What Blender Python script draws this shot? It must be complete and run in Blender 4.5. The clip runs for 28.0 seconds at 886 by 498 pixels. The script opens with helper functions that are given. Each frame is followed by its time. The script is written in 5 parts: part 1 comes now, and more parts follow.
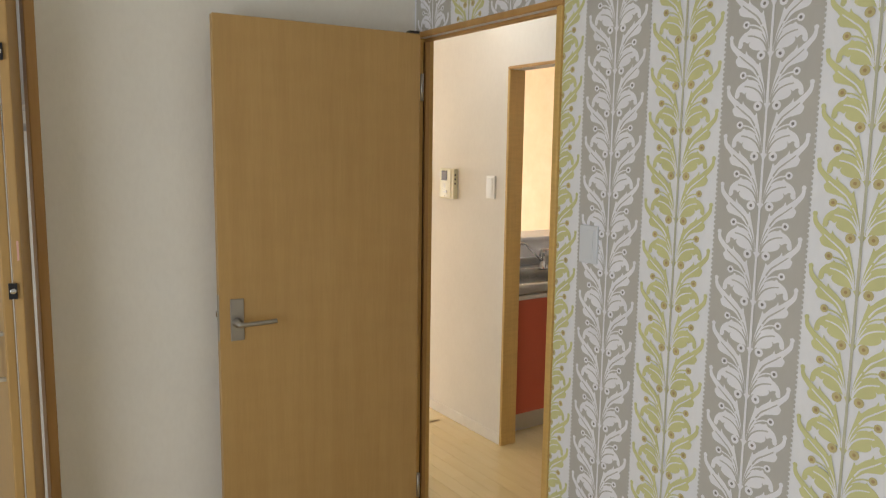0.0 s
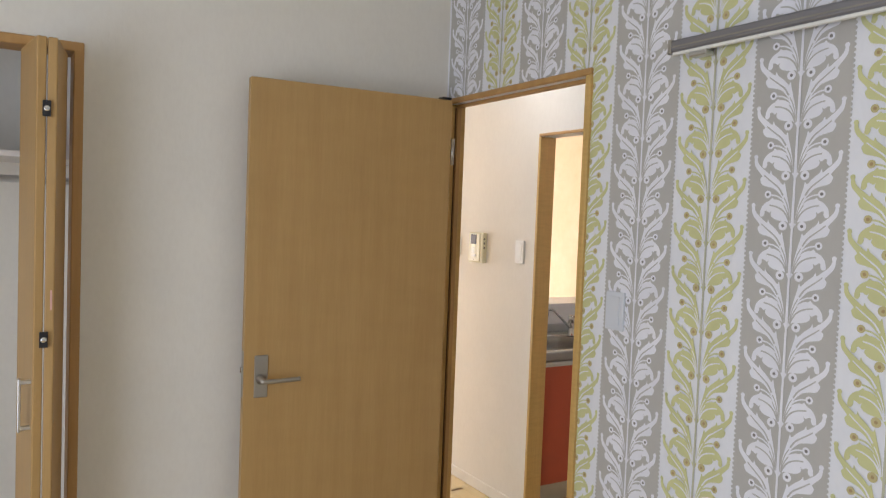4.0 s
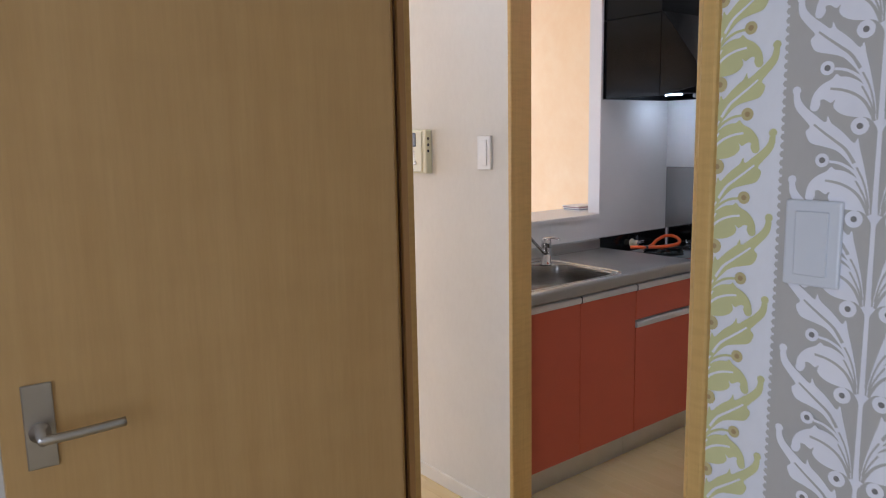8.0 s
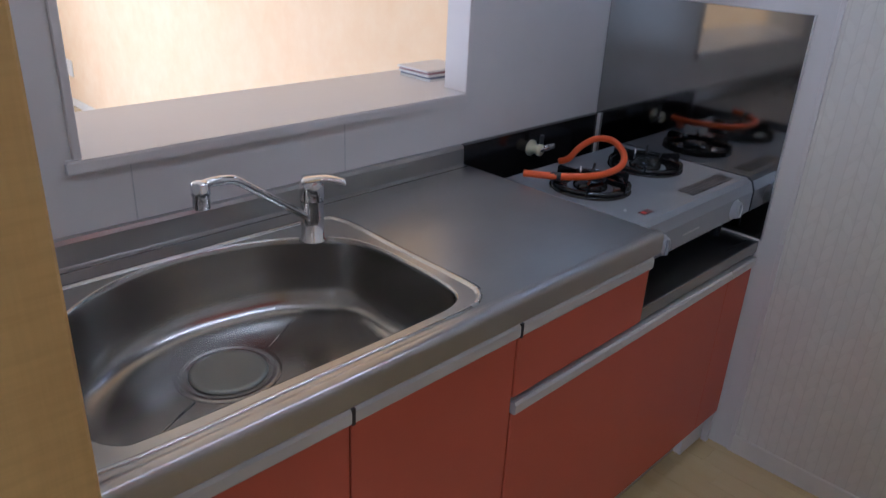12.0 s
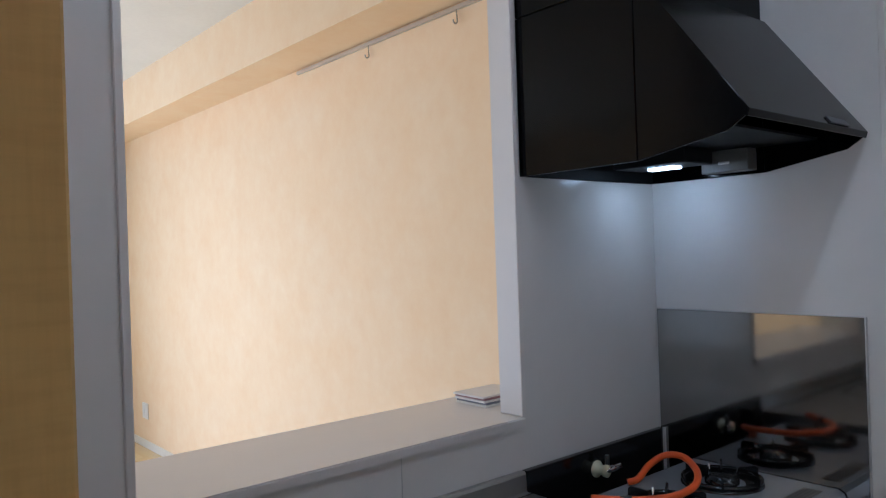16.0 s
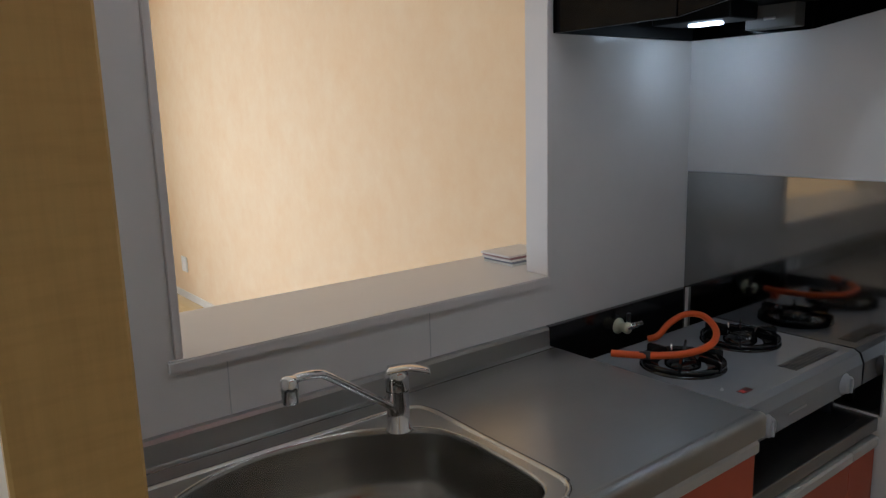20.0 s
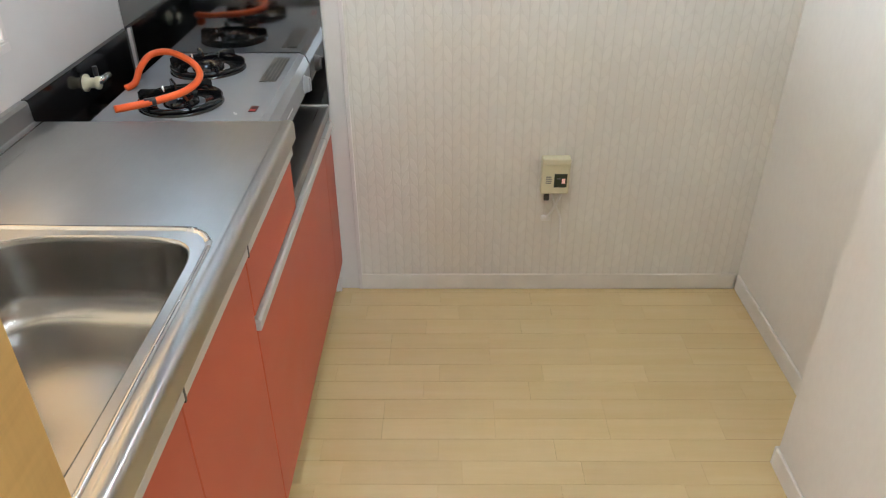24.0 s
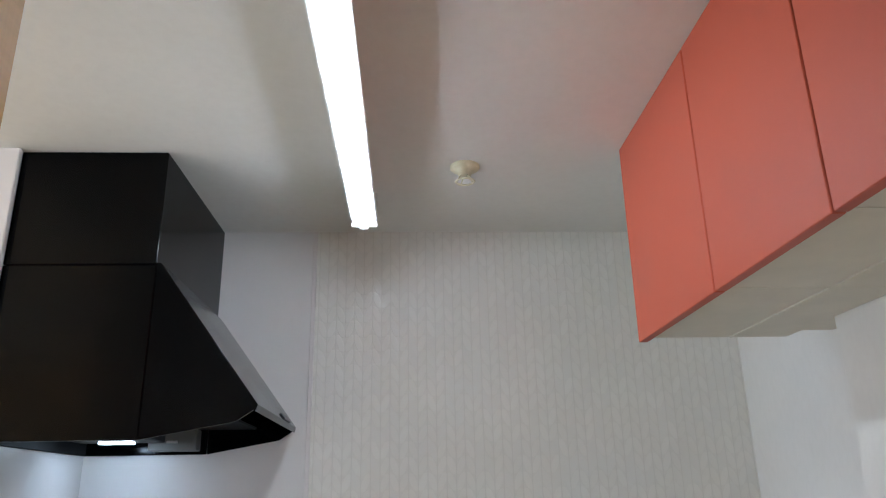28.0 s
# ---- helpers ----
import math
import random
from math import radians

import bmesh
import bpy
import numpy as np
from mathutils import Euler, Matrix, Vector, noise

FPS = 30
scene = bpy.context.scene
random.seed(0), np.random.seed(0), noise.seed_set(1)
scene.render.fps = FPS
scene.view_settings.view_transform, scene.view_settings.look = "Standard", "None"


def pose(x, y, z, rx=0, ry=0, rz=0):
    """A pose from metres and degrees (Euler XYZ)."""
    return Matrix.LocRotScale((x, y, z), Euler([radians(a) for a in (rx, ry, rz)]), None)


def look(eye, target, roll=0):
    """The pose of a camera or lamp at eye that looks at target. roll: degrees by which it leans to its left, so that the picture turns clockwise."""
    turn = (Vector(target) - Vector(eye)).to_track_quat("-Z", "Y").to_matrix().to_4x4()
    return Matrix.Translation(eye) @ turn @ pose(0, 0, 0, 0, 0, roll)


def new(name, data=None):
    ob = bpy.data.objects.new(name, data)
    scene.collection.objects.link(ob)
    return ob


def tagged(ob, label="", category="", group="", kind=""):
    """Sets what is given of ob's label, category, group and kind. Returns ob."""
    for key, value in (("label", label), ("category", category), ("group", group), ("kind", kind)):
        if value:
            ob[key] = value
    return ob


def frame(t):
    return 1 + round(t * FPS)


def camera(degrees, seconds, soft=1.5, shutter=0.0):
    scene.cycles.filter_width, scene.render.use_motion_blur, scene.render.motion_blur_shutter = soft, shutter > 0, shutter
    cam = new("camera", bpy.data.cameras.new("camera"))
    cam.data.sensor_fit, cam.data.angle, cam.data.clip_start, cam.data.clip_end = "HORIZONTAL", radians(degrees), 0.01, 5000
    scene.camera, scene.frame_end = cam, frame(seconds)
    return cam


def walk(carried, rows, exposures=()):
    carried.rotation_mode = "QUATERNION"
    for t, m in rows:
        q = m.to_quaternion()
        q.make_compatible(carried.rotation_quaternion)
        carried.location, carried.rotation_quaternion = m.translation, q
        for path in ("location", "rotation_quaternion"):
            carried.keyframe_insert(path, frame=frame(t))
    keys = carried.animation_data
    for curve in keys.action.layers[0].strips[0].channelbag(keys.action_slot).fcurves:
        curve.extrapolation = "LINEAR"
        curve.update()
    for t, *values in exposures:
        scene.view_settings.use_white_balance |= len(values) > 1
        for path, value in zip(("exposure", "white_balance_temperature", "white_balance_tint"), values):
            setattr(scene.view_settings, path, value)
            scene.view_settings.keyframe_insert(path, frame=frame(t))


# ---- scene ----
cam = camera(62.2, 28.0, soft=1.15, shutter=0.1)

PATH = [
    (0, (0.139, 1.31, 1.55), (1.24, 2.959, 1.289), 0.8),
    (0.5, (0.124, 1.31, 1.548), (1.15, 2.923, 0.96), 1.8),
    (1, (0.17, 1.312, 1.571), (1.056, 2.87, 0.683), 0.8),
    (1.5, (0.176, 1.31, 1.55), (0.976, 2.779, 0.454), 0.3),
    (2, (0.181, 1.313, 1.543), (0.957, 2.737, 0.372), 0.7),
    (2.5, (0.183, 1.317, 1.556), (1.024, 2.849, 0.584), 1.5),
    (3, (0.168, 1.313, 1.537), (1.106, 2.94, 0.851), 1.6),
    (3.5, (0.142, 1.304, 1.539), (1.151, 2.989, 1.163), 1.8),
    (4, (0.152, 1.297, 1.542), (1.186, 3.008, 1.454), 2.2),
    (4.5, (0.15, 1.298, 1.554), (1.184, 3.0, 1.739), 2.9),
    (6.5, (0.318, 1.491, 1.418), (1.312, 3.226, 1.387), 2.9),
    (7, (0.373, 1.752, 1.434), (1.397, 3.454, 1.204), -0.6),
    (7.5, (0.539, 2.073, 1.468), (1.705, 3.656, 1.105), -4.7),
    (8, (0.727, 2.417, 1.435), (1.957, 3.964, 1.13), -1.1),
    (8.5, (0.91, 2.721, 1.434), (2.225, 4.211, 1.21), -1.0),
    (9, (1.172, 2.974, 1.408), (2.661, 4.303, 1.282), -3.2),
    (9.5, (1.43, 3.216, 1.403), (2.986, 4.467, 1.289), -0.2),
    (10, (1.691, 3.414, 1.405), (3.331, 4.55, 1.258), -0.5),
    (10.5, (1.994, 3.558, 1.393), (3.669, 4.641, 1.245), 1.2),
    (11, (2.221, 3.665, 1.389), (3.834, 4.827, 1.168), 0.9),
    (11.5, (2.352, 3.704, 1.356), (3.946, 4.873, 1.046), 2.2),
    (12, (2.425, 3.655, 1.407), (3.727, 4.932, 0.585), 2.9),
    (12.5, (2.435, 3.646, 1.409), (3.558, 4.882, 0.309), 1.9),
    (14.5, (2.447, 3.629, 1.417), (3.645, 5.085, 0.748), -2.2),
    (15, (2.439, 3.639, 1.425), (3.7, 5.117, 0.949), -1.7),
    (15.5, (2.448, 3.644, 1.424), (3.739, 5.154, 1.198), -1.7),
    (16, (2.441, 3.643, 1.429), (3.735, 5.167, 1.433), -1.9),
    (16.5, (2.442, 3.639, 1.429), (3.718, 5.163, 1.643), -2.5),
    (17, (2.437, 3.634, 1.424), (3.685, 5.152, 1.798), -2.4),
    (17.5, (2.441, 3.633, 1.432), (3.657, 5.133, 1.951), -2.8),
    (18, (2.434, 3.631, 1.431), (3.635, 5.124, 2.004), -2.8),
    (18.5, (2.425, 3.625, 1.422), (3.633, 5.134, 1.934), -2.5),
    (19, (2.433, 3.632, 1.427), (3.672, 5.191, 1.617), -2.0),
    (19.5, (2.427, 3.631, 1.429), (3.666, 5.198, 1.345), -1.6),
    (20, (2.436, 3.634, 1.434), (3.638, 5.188, 1.06), -1.6),
    (20.5, (2.436, 3.633, 1.431), (3.575, 5.147, 0.792), -1.5),
    (21, (2.436, 3.632, 1.43), (3.487, 5.083, 0.541), -2.0),
    (21.5, (2.439, 3.64, 1.431), (3.399, 4.97, 0.287), -3.0),
    (22, (2.427, 3.708, 1.438), (3.518, 4.764, 0.137), -3.1),
    (22.5, (2.322, 3.834, 1.417), (3.698, 4.455, 0.105), -7.2),
    (24.5, (2.203, 3.965, 1.45), (3.965, 3.86, 0.509), 2.1),
    (25, (2.187, 3.942, 1.467), (4.07, 3.868, 0.796), 0.6),
    (25.5, (2.183, 3.924, 1.499), (4.145, 3.873, 1.115), -0.8),
    (26, (2.177, 3.934, 1.465), (4.176, 3.857, 1.428), -0.9),
    (26.5, (2.167, 3.952, 1.466), (4.15, 3.851, 1.702), -0.8),
    (27, (2.157, 3.97, 1.47), (4.091, 3.855, 1.967), -1.5),
    (27.5, (2.145, 3.976, 1.475), (4.026, 3.877, 2.148), -1.3),
    (28, (2.141, 3.979, 1.479), (4.034, 3.884, 2.117), -1.1),
]
walk(cam, [(t, look(eye, target, roll)) for t, eye, target, roll in PATH], exposures=(
    (0.0, -0.05, 6300, 10), (1.0, -0.28, 6400, 11), (2.0, 0.34, 6050, 14), (3.0, 0.44, 5700, 16), (4.0, 0.08, 5850, 14), (4.5, 0.03, 5850, 14),
    (7.0, -0.08, 5400, 20), (8.0, -0.16, 5300, 17), (9.0, -0.08, 5400, 17), (10.0, -0.15, 5200, 15), (11.0, -0.1, 5000, 20), (12.0, -0.36, 4850, 17),
    (15.0, 0.0, 5000, 20), (16.0, -0.78, 4950, 10), (17.0, -1.0, 5200, 11), (18.0, -1.03, 5400, 8), (19.0, -1.12, 5500, 8), (20.0, -1.03, 5350, 9), (21.0, -0.48, 5100, 8), (22.0, 0.58, 5800, 3),
    (25.0, 1.0, 5350, 10), (26.0, 0.37, 5300, 12), (27.0, 0.02, 5350, 11), (28.0, -0.1, 5300, 9)))

# ---------------------------------------------------------------- light
LIVING_SKY = 45.0
BALCONY_SKY = 120.0
LIVING_WALL_FILL = 7.0
BED_SKY = 46.0

world = bpy.data.worlds.new("world")
scene.world = world
world.use_nodes = True
wn = world.node_tree.nodes
sky = wn.new("ShaderNodeTexSky")
sky.sky_type = "NISHITA"
sky.sun_disc = False
sky.sun_elevation = radians(48)
sky.sun_rotation = radians(20)
world.node_tree.links.new(sky.outputs[0], wn["Background"].inputs[0])
wn["Background"].inputs[1].default_value = 0.12

sun = new("sun", bpy.data.lights.new("sun", "SUN"))
sun.data.energy, sun.data.angle, sun.data.color = 2.5, radians(0.6), (1.0, 0.95, 0.88)
sun.matrix_world = look((20, -6, 26), (0.0, 0.0, 0.0))


def window_light(name, eye, target, w, h, watts, color, spread=180):
    d = bpy.data.lights.new(name, "AREA")
    d.shape, d.size, d.size_y, d.energy, d.color = "RECTANGLE", w, h, watts, color
    ob = new(name, d)
    d.spread = radians(spread)
    ob.matrix_world = look(eye, target)
    return ob


window_light("bedroom_window_light", (-1.84, 1.65, 1.15), (0.0, 1.65, 1.05), 1.7, 1.9, BED_SKY, (0.93, 0.97, 1.0))
window_light("living_window_light", (-1.12, 8.75, 1.05), (0.6, 8.75, 1.6), 2.0, 1.9, LIVING_SKY, (0.95, 0.98, 1.0), 160)
window_light("balcony_window_light", (1.65, 9.87, 1.05), (1.65, 6.9, 1.35), 2.5, 1.85, BALCONY_SKY, (0.95, 0.98, 1.0), 170)
# Added narrow fill lamp, puts a bright pool on the peach wall.
window_light("living_window_glare", (-1.10, 8.75, 1.25), (4.31, 7.3, 0.7), 1.4, 1.2, LIVING_WALL_FILL, (1.0, 0.98, 0.98), 42)

# ---------------------------------------------------------------- helpers
def bm_box(bm, x0, x1, y0, y1, z0, z1, bevel=0.0, seg=2):
    vs = [bm.verts.new((x, y, z)) for x in (x0, x1) for y in (y0, y1) for z in (z0, z1)]
    fs = [bm.faces.new([vs[i] for i in f]) for f in
          ((0, 1, 3, 2), (4, 6, 7, 5), (0, 4, 5, 1), (2, 3, 7, 6), (0, 2, 6, 4), (1, 5, 7, 3))]
    if bevel > 0:
        es = list({e for f in fs for e in f.edges})
        bmesh.ops.bevel(bm, geom=es, offset=bevel, segments=seg, profile=0.5, affect="EDGES", clamp_overlap=True)
    return vs


def box(x0, x1, y0, y1, z0, z1, bevel=0.0, seg=2):
    bm = bmesh.new()
    bm_box(bm, x0, x1, y0, y1, z0, z1, bevel, seg)
    return bm


def bm_cyl(bm, p0, p1, r0, r1=None, n=24, caps=True):
    p0, p1 = Vector(p0), Vector(p1)
    r1 = r0 if r1 is None else r1
    q = (p1 - p0).to_track_quat("Z", "Y").to_matrix()
    rings = []
    for p, r in ((p0, r0), (p1, r1)):
        rings.append([bm.verts.new(p + q @ Vector((r * math.cos(2 * math.pi * i / n), r * math.sin(2 * math.pi * i / n), 0))) for i in range(n)])
    for i in range(n):
        f = bm.faces.new((rings[0][i], rings[0][(i + 1) % n], rings[1][(i + 1) % n], rings[1][i]))
        f.smooth = True
    if caps:
        bm.faces.new(rings[0][::-1])
        bm.faces.new(rings[1])


def bm_lathe(bm, center, axis, profile, n=32, smooth=True):
    """profile: (radius, height) pairs along axis from center."""
    c = Vector(center)
    q = Vector(axis).to_track_quat("Z", "Y").to_matrix()
    prev = None
    for r, h in profile:
        ring = [bm.verts.new(c + q @ Vector((max(r, 1e-5) * math.cos(2 * math.pi * i / n), max(r, 1e-5) * math.sin(2 * math.pi * i / n), h))) for i in range(n)]
        if prev:
            for i in range(n):
                f = bm.faces.new((prev[i], prev[(i + 1) % n], ring[(i + 1) % n], ring[i]))
                f.smooth = smooth
        prev = ring


def bm_tube(bm, pts, r, n=12, caps=True, radii=None):
    pts = [Vector(p) for p in pts]
    up = Vector((0, 0, 1))
    prev = None
    for k, p in enumerate(pts):
        d = (pts[min(k + 1, len(pts) - 1)] - pts[max(k - 1, 0)]).normalized()
        side = d.cross(up)
        if side.length < 1e-3:
            side = d.cross(Vector((1, 0, 0)))
        side.normalize()
        u = side.cross(d).normalized()
        rr = radii[k] if radii else r
        ring = [bm.verts.new(p + (side * math.cos(2 * math.pi * i / n) + u * math.sin(2 * math.pi * i / n)) * rr) for i in range(n)]
        if prev:
            for i in range(n):
                f = bm.faces.new((prev[i], ring[i], ring[(i + 1) % n], prev[(i + 1) % n]))
                f.smooth = True
        elif caps:
            bm.faces.new(ring)
        prev = ring
    if caps:
        bm.faces.new(prev[::-1])


def spline(pts, n=8):
    """A smooth line through the points (Catmull-Rom)."""
    pts = [Vector(p) for p in pts]
    out = []
    for i in range(len(pts) - 1):
        a, b, c, d = pts[max(i - 1, 0)], pts[i], pts[i + 1], pts[min(i + 2, len(pts) - 1)]
        for k in range(n):
            t = k / n
            out.append(0.5 * ((2 * b) + (c - a) * t + (2 * a - 5 * b + 4 * c - d) * t * t + (3 * b - a - 3 * c + d) * t ** 3))
    return out + [pts[-1]]


def bm_prism(bm, poly, axis, a, b):
    """A polygon of 2D points pushed along an axis ('x': points are (y, z), 'y': (x, z), 'z': (x, y))."""
    def at(p, h):
        return {"x": (h, p[0], p[1]), "y": (p[0], h, p[1]), "z": (p[0], p[1], h)}[axis]
    r0 = [bm.verts.new(at(p, a)) for p in poly]
    r1 = [bm.verts.new(at(p, b)) for p in poly]
    n = len(poly)
    bm.faces.new(r0)
    bm.faces.new(r1[::-1])
    for i in range(n):
        bm.faces.new((r0[i], r1[i], r1[(i + 1) % n], r0[(i + 1) % n]))


def mesh_of(name, bm, material):
    bmesh.ops.recalc_face_normals(bm, faces=bm.faces)
    me = bpy.data.meshes.new(name)
    bm.to_mesh(me)
    bm.free()
    me.materials.append(material)
    return me


def part(name, bm, material, parent=None, label=""):
    ob = new(name, mesh_of(name, bm, material))
    if parent is not None:
        ob.parent = parent
    if label:
        ob["label"] = label
    return ob


def thing(name, label, category, group=""):
    return tagged(new(name), label, category, group)


def structure(name, bm, material, label, category):
    return tagged(part(name, bm, material), label, category, "", "structure")


# ---------------------------------------------------------------- materials
def srgb(r, g, b):
    return tuple(((c / 255 + 0.055) / 1.055) ** 2.4 if c > 10 else c / 255 / 12.92 for c in (r, g, b)) + (1.0,)


class Nodes:
    def __init__(self, name, rough=0.5, metal=0.0):
        self.m = bpy.data.materials.new(name)
        self.m.use_nodes = True
        self.t = self.m.node_tree
        self.b = self.t.nodes["Principled BSDF"]
        self.b.inputs["Roughness"].default_value = rough
        self.b.inputs["Metallic"].default_value = metal

    def n(self, kind, **kw):
        nd = self.t.nodes.new("ShaderNode" + kind)
        for k, v in kw.items():
            if k in nd.inputs:
                nd.inputs[k].default_value = v
        return nd

    def link(self, a, b):
        self.t.links.new(a, b)

    def coords(self, sx=1, sy=1, sz=1):
        c = self.n("TexCoord")
        mp = self.n("Mapping")
        mp.inputs["Scale"].default_value = (sx, sy, sz)
        self.link(c.outputs["Object"], mp.inputs[0])
        return mp.outputs[0]

    def noise(self, vec, scale, detail=4, rough=0.6):
        nz = self.n("TexNoise", Scale=scale, Detail=detail, Roughness=rough)
        self.link(vec, nz.inputs["Vector"])
        return nz.outputs["Fac"]

    def ramp(self, fac, stops):
        r = self.n("ValToRGB")
        el = r.color_ramp.elements
        while len(el) < len(stops):
            el.new(0.5)
        for e, (p, c) in zip(el, stops):
            e.position, e.color = p, c
        self.link(fac, r.inputs[0])
        return r.outputs[0]

    def mix(self, fac, a, b, mode="MIX"):
        x = self.n("Mix")
        x.data_type, x.blend_type = "RGBA", mode
        for sock, v in ((x.inputs[0], fac), (x.inputs[6], a), (x.inputs[7], b)):
            if isinstance(v, (int, float, tuple)):
                sock.default_value = v
            else:
                self.link(v, sock)
        return x.outputs[2]

    def math(self, op, a, b=0.0, c=None):
        x = self.n("Math")
        x.operation = op
        for i, v in enumerate((a, b, c)):
            if v is None:
                continue
            if isinstance(v, (int, float)):
                x.inputs[i].default_value = v
            else:
                self.link(v, x.inputs[i])
        return x.outputs[0]

    def color(self, out):
        self.link(out, self.b.inputs["Base Color"])

    def bump(self, h, strength=0.2, dist=0.001):
        bp = self.n("Bump", Strength=strength, Distance=dist)
        self.link(h, bp.inputs["Height"])
        self.link(bp.outputs[0], self.b.inputs["Normal"])

    def roughness(self, fac, lo, hi):
        r = self.n("MapRange")
        r.inputs["To Min"].default_value, r.inputs["To Max"].default_value = lo, hi
        self.link(fac, r.inputs[0])
        self.link(r.outputs[0], self.b.inputs["Roughness"])


def shade(c, k):
    return tuple(min(1.0, v * k) for v in c[:3]) + (1.0,)


def plain(name, c, rough=0.5, metal=0.0, vary=0.06, scale=9.0, bump=0.05, dist=0.0005, fine=220.0, spec=0.5):
    """Paint, plastic or metal with faint clouding and a fine grain."""
    k = Nodes(name, rough, metal)
    v = k.coords()
    a = k.noise(v, scale)
    k.color(k.ramp(a, [(0.25, shade(c, 1 - vary)), (0.75, shade(c, 1 + vary))]))
    g = k.noise(v, fine, 3)
    k.bump(g, bump, dist)
    k.roughness(a, max(rough - 0.06, 0.02), min(rough + 0.06, 1))
    k.b.inputs["Specular IOR Level"].default_value = spec
    return k.m


def wood(name, light, dark, rough=0.42, grain="z", per_object=0.0, streak=1.0, fleck=0.25, island=False):
    k = Nodes(name, rough)
    sc = {"z": (14, 14, 0.9), "y": (14, 0.9, 14), "x": (0.9, 14, 14)}[grain]
    v = k.coords(*sc)
    if per_object:
        rnd = k.n("NewGeometry").outputs["Random Per Island"] if island else k.n("ObjectInfo").outputs["Random"]
        add = k.n("VectorMath")
        add.operation = "ADD"
        cmb = k.n("CombineXYZ")
        off = k.math("MULTIPLY", rnd, 37.0)
        for i in range(3):
            k.link(off, cmb.inputs[i])
        k.link(v, add.inputs[0])
        k.link(cmb.outputs[0], add.inputs[1])
        v = add.outputs[0]
    a = k.noise(v, 1.6 * streak, 6, 0.65)
    b = k.noise(v, 9.0, 3, 0.7)
    col = k.ramp(a, [(0.28, dark), (0.5, tuple((x + y) / 2 for x, y in zip(light, dark))), (0.72, light)])
    fl = k.ramp(b, [(0.35, (0.82, 0.82, 0.82, 1)), (0.6, (1, 1, 1, 1))])
    col = k.mix(fleck, col, fl, "MULTIPLY")
    if per_object:
        tone = k.ramp(rnd, [(0.0, (1 - per_object * 0.8, 1 - per_object, 1 - per_object * 1.1, 1)), (1.0, (1.0, 1.0, 1.0, 1))])
        col = k.mix(1.0, col, tone, "MULTIPLY")
    k.color(col)
    k.bump(b, 0.06, 0.0006)
    k.roughness(a, rough - 0.05, rough + 0.06)
    return k.m


def curly(m, amount=0.5, scale=(22, 22, 120)):
    """Adds the short cross ripples of figured veneer to a wood."""
    t = m.node_tree
    link = [l for l in t.links if l.to_socket.name == "Base Color"][0]
    src = link.from_socket
    co = t.nodes.new("ShaderNodeTexCoord")
    mp = t.nodes.new("ShaderNodeMapping")
    mp.inputs["Scale"].default_value = scale
    nz = t.nodes.new("ShaderNodeTexNoise")
    nz.inputs["Scale"].default_value, nz.inputs["Detail"].default_value = 1.0, 4
    rp = t.nodes.new("ShaderNodeValToRGB")
    rp.color_ramp.elements[0].position, rp.color_ramp.elements[0].color = 0.38, (0.74, 0.70, 0.64, 1)
    rp.color_ramp.elements[1].position, rp.color_ramp.elements[1].color = 0.56, (1, 1, 1, 1)
    mx = t.nodes.new("ShaderNodeMix")
    mx.data_type, mx.blend_type = "RGBA", "MULTIPLY"
    mx.inputs[0].default_value = amount
    t.links.new(co.outputs["Object"], mp.inputs[0])
    t.links.new(mp.outputs[0], nz.inputs["Vector"])
    t.links.new(nz.outputs["Fac"], rp.inputs[0])
    t.links.new(src, mx.inputs[6])
    t.links.new(rp.outputs[0], mx.inputs[7])
    t.links.new(mx.outputs[2], link.to_socket)
    return m


def wallpaper(name, c, vary=0.03, bump=0.5, fine=150.0):
    """Woven vinyl wall covering: fine vertical and horizontal threads."""
    k = Nodes(name, 0.85)
    v = k.coords()
    a = k.noise(v, 2.2, 4)
    v2 = k.coords(1, 1, 0.35)
    g = k.noise(v2, fine, 3, 0.7)
    w = k.ramp(k.noise(k.coords(1, 1, 0.5), fine * 0.45, 2, 0.6), [(0.35, (0.955, 0.95, 0.945, 1)), (0.6, (1, 1, 1, 1))])
    k.color(k.mix(0.4, k.ramp(a, [(0.3, shade(c, 1 - vary)), (0.7, shade(c, 1 + vary))]), w, "MULTIPLY"))
    k.bump(g, bump, 0.001)
    k.b.inputs["Specular IOR Level"].default_value = 0.25
    return k.m


M = {}
M["white_paper"] = wallpaper("white_wall_covering", srgb(232, 228, 220))
M["white_ceiling"] = wallpaper("white_ceiling_covering", srgb(238, 236, 230), fine=90.0)
M["print_white"] = wallpaper("printed_paper_white", srgb(233, 233, 238), bump=0.15)
M["print_grey"] = wallpaper("printed_paper_grey", srgb(186, 183, 178), bump=0.15)
M["ink_white"] = plain("print_ink_white", srgb(235, 234, 240), 0.8, spec=0.2)
M["ink_green"] = plain("print_ink_green", srgb(206, 205, 152), 0.8, spec=0.2)
M["ink_heart"] = plain("print_ink_heart", srgb(172, 148, 108), 0.8, spec=0.2)
M["ink_ochre"] = plain("print_ink_ochre", srgb(196, 184, 136), 0.8, spec=0.2)
M["ink_stem"] = plain("print_ink_stem", srgb(192, 190, 168), 0.8, spec=0.2)
M["switch_white"] = plain("cool_white_plastic", srgb(214, 217, 223), 0.35, vary=0.02)
M["ink_grey"] = plain("print_ink_grey", srgb(134, 131, 128), 0.8, spec=0.2)
M["skirting"] = plain("white_skirting_vinyl", srgb(232, 228, 220), 0.45)
M["door_wood"] = curly(wood("light_oak_veneer", srgb(190, 155, 99), srgb(179, 143, 88), 0.42), 0.12, (5, 5, 13))
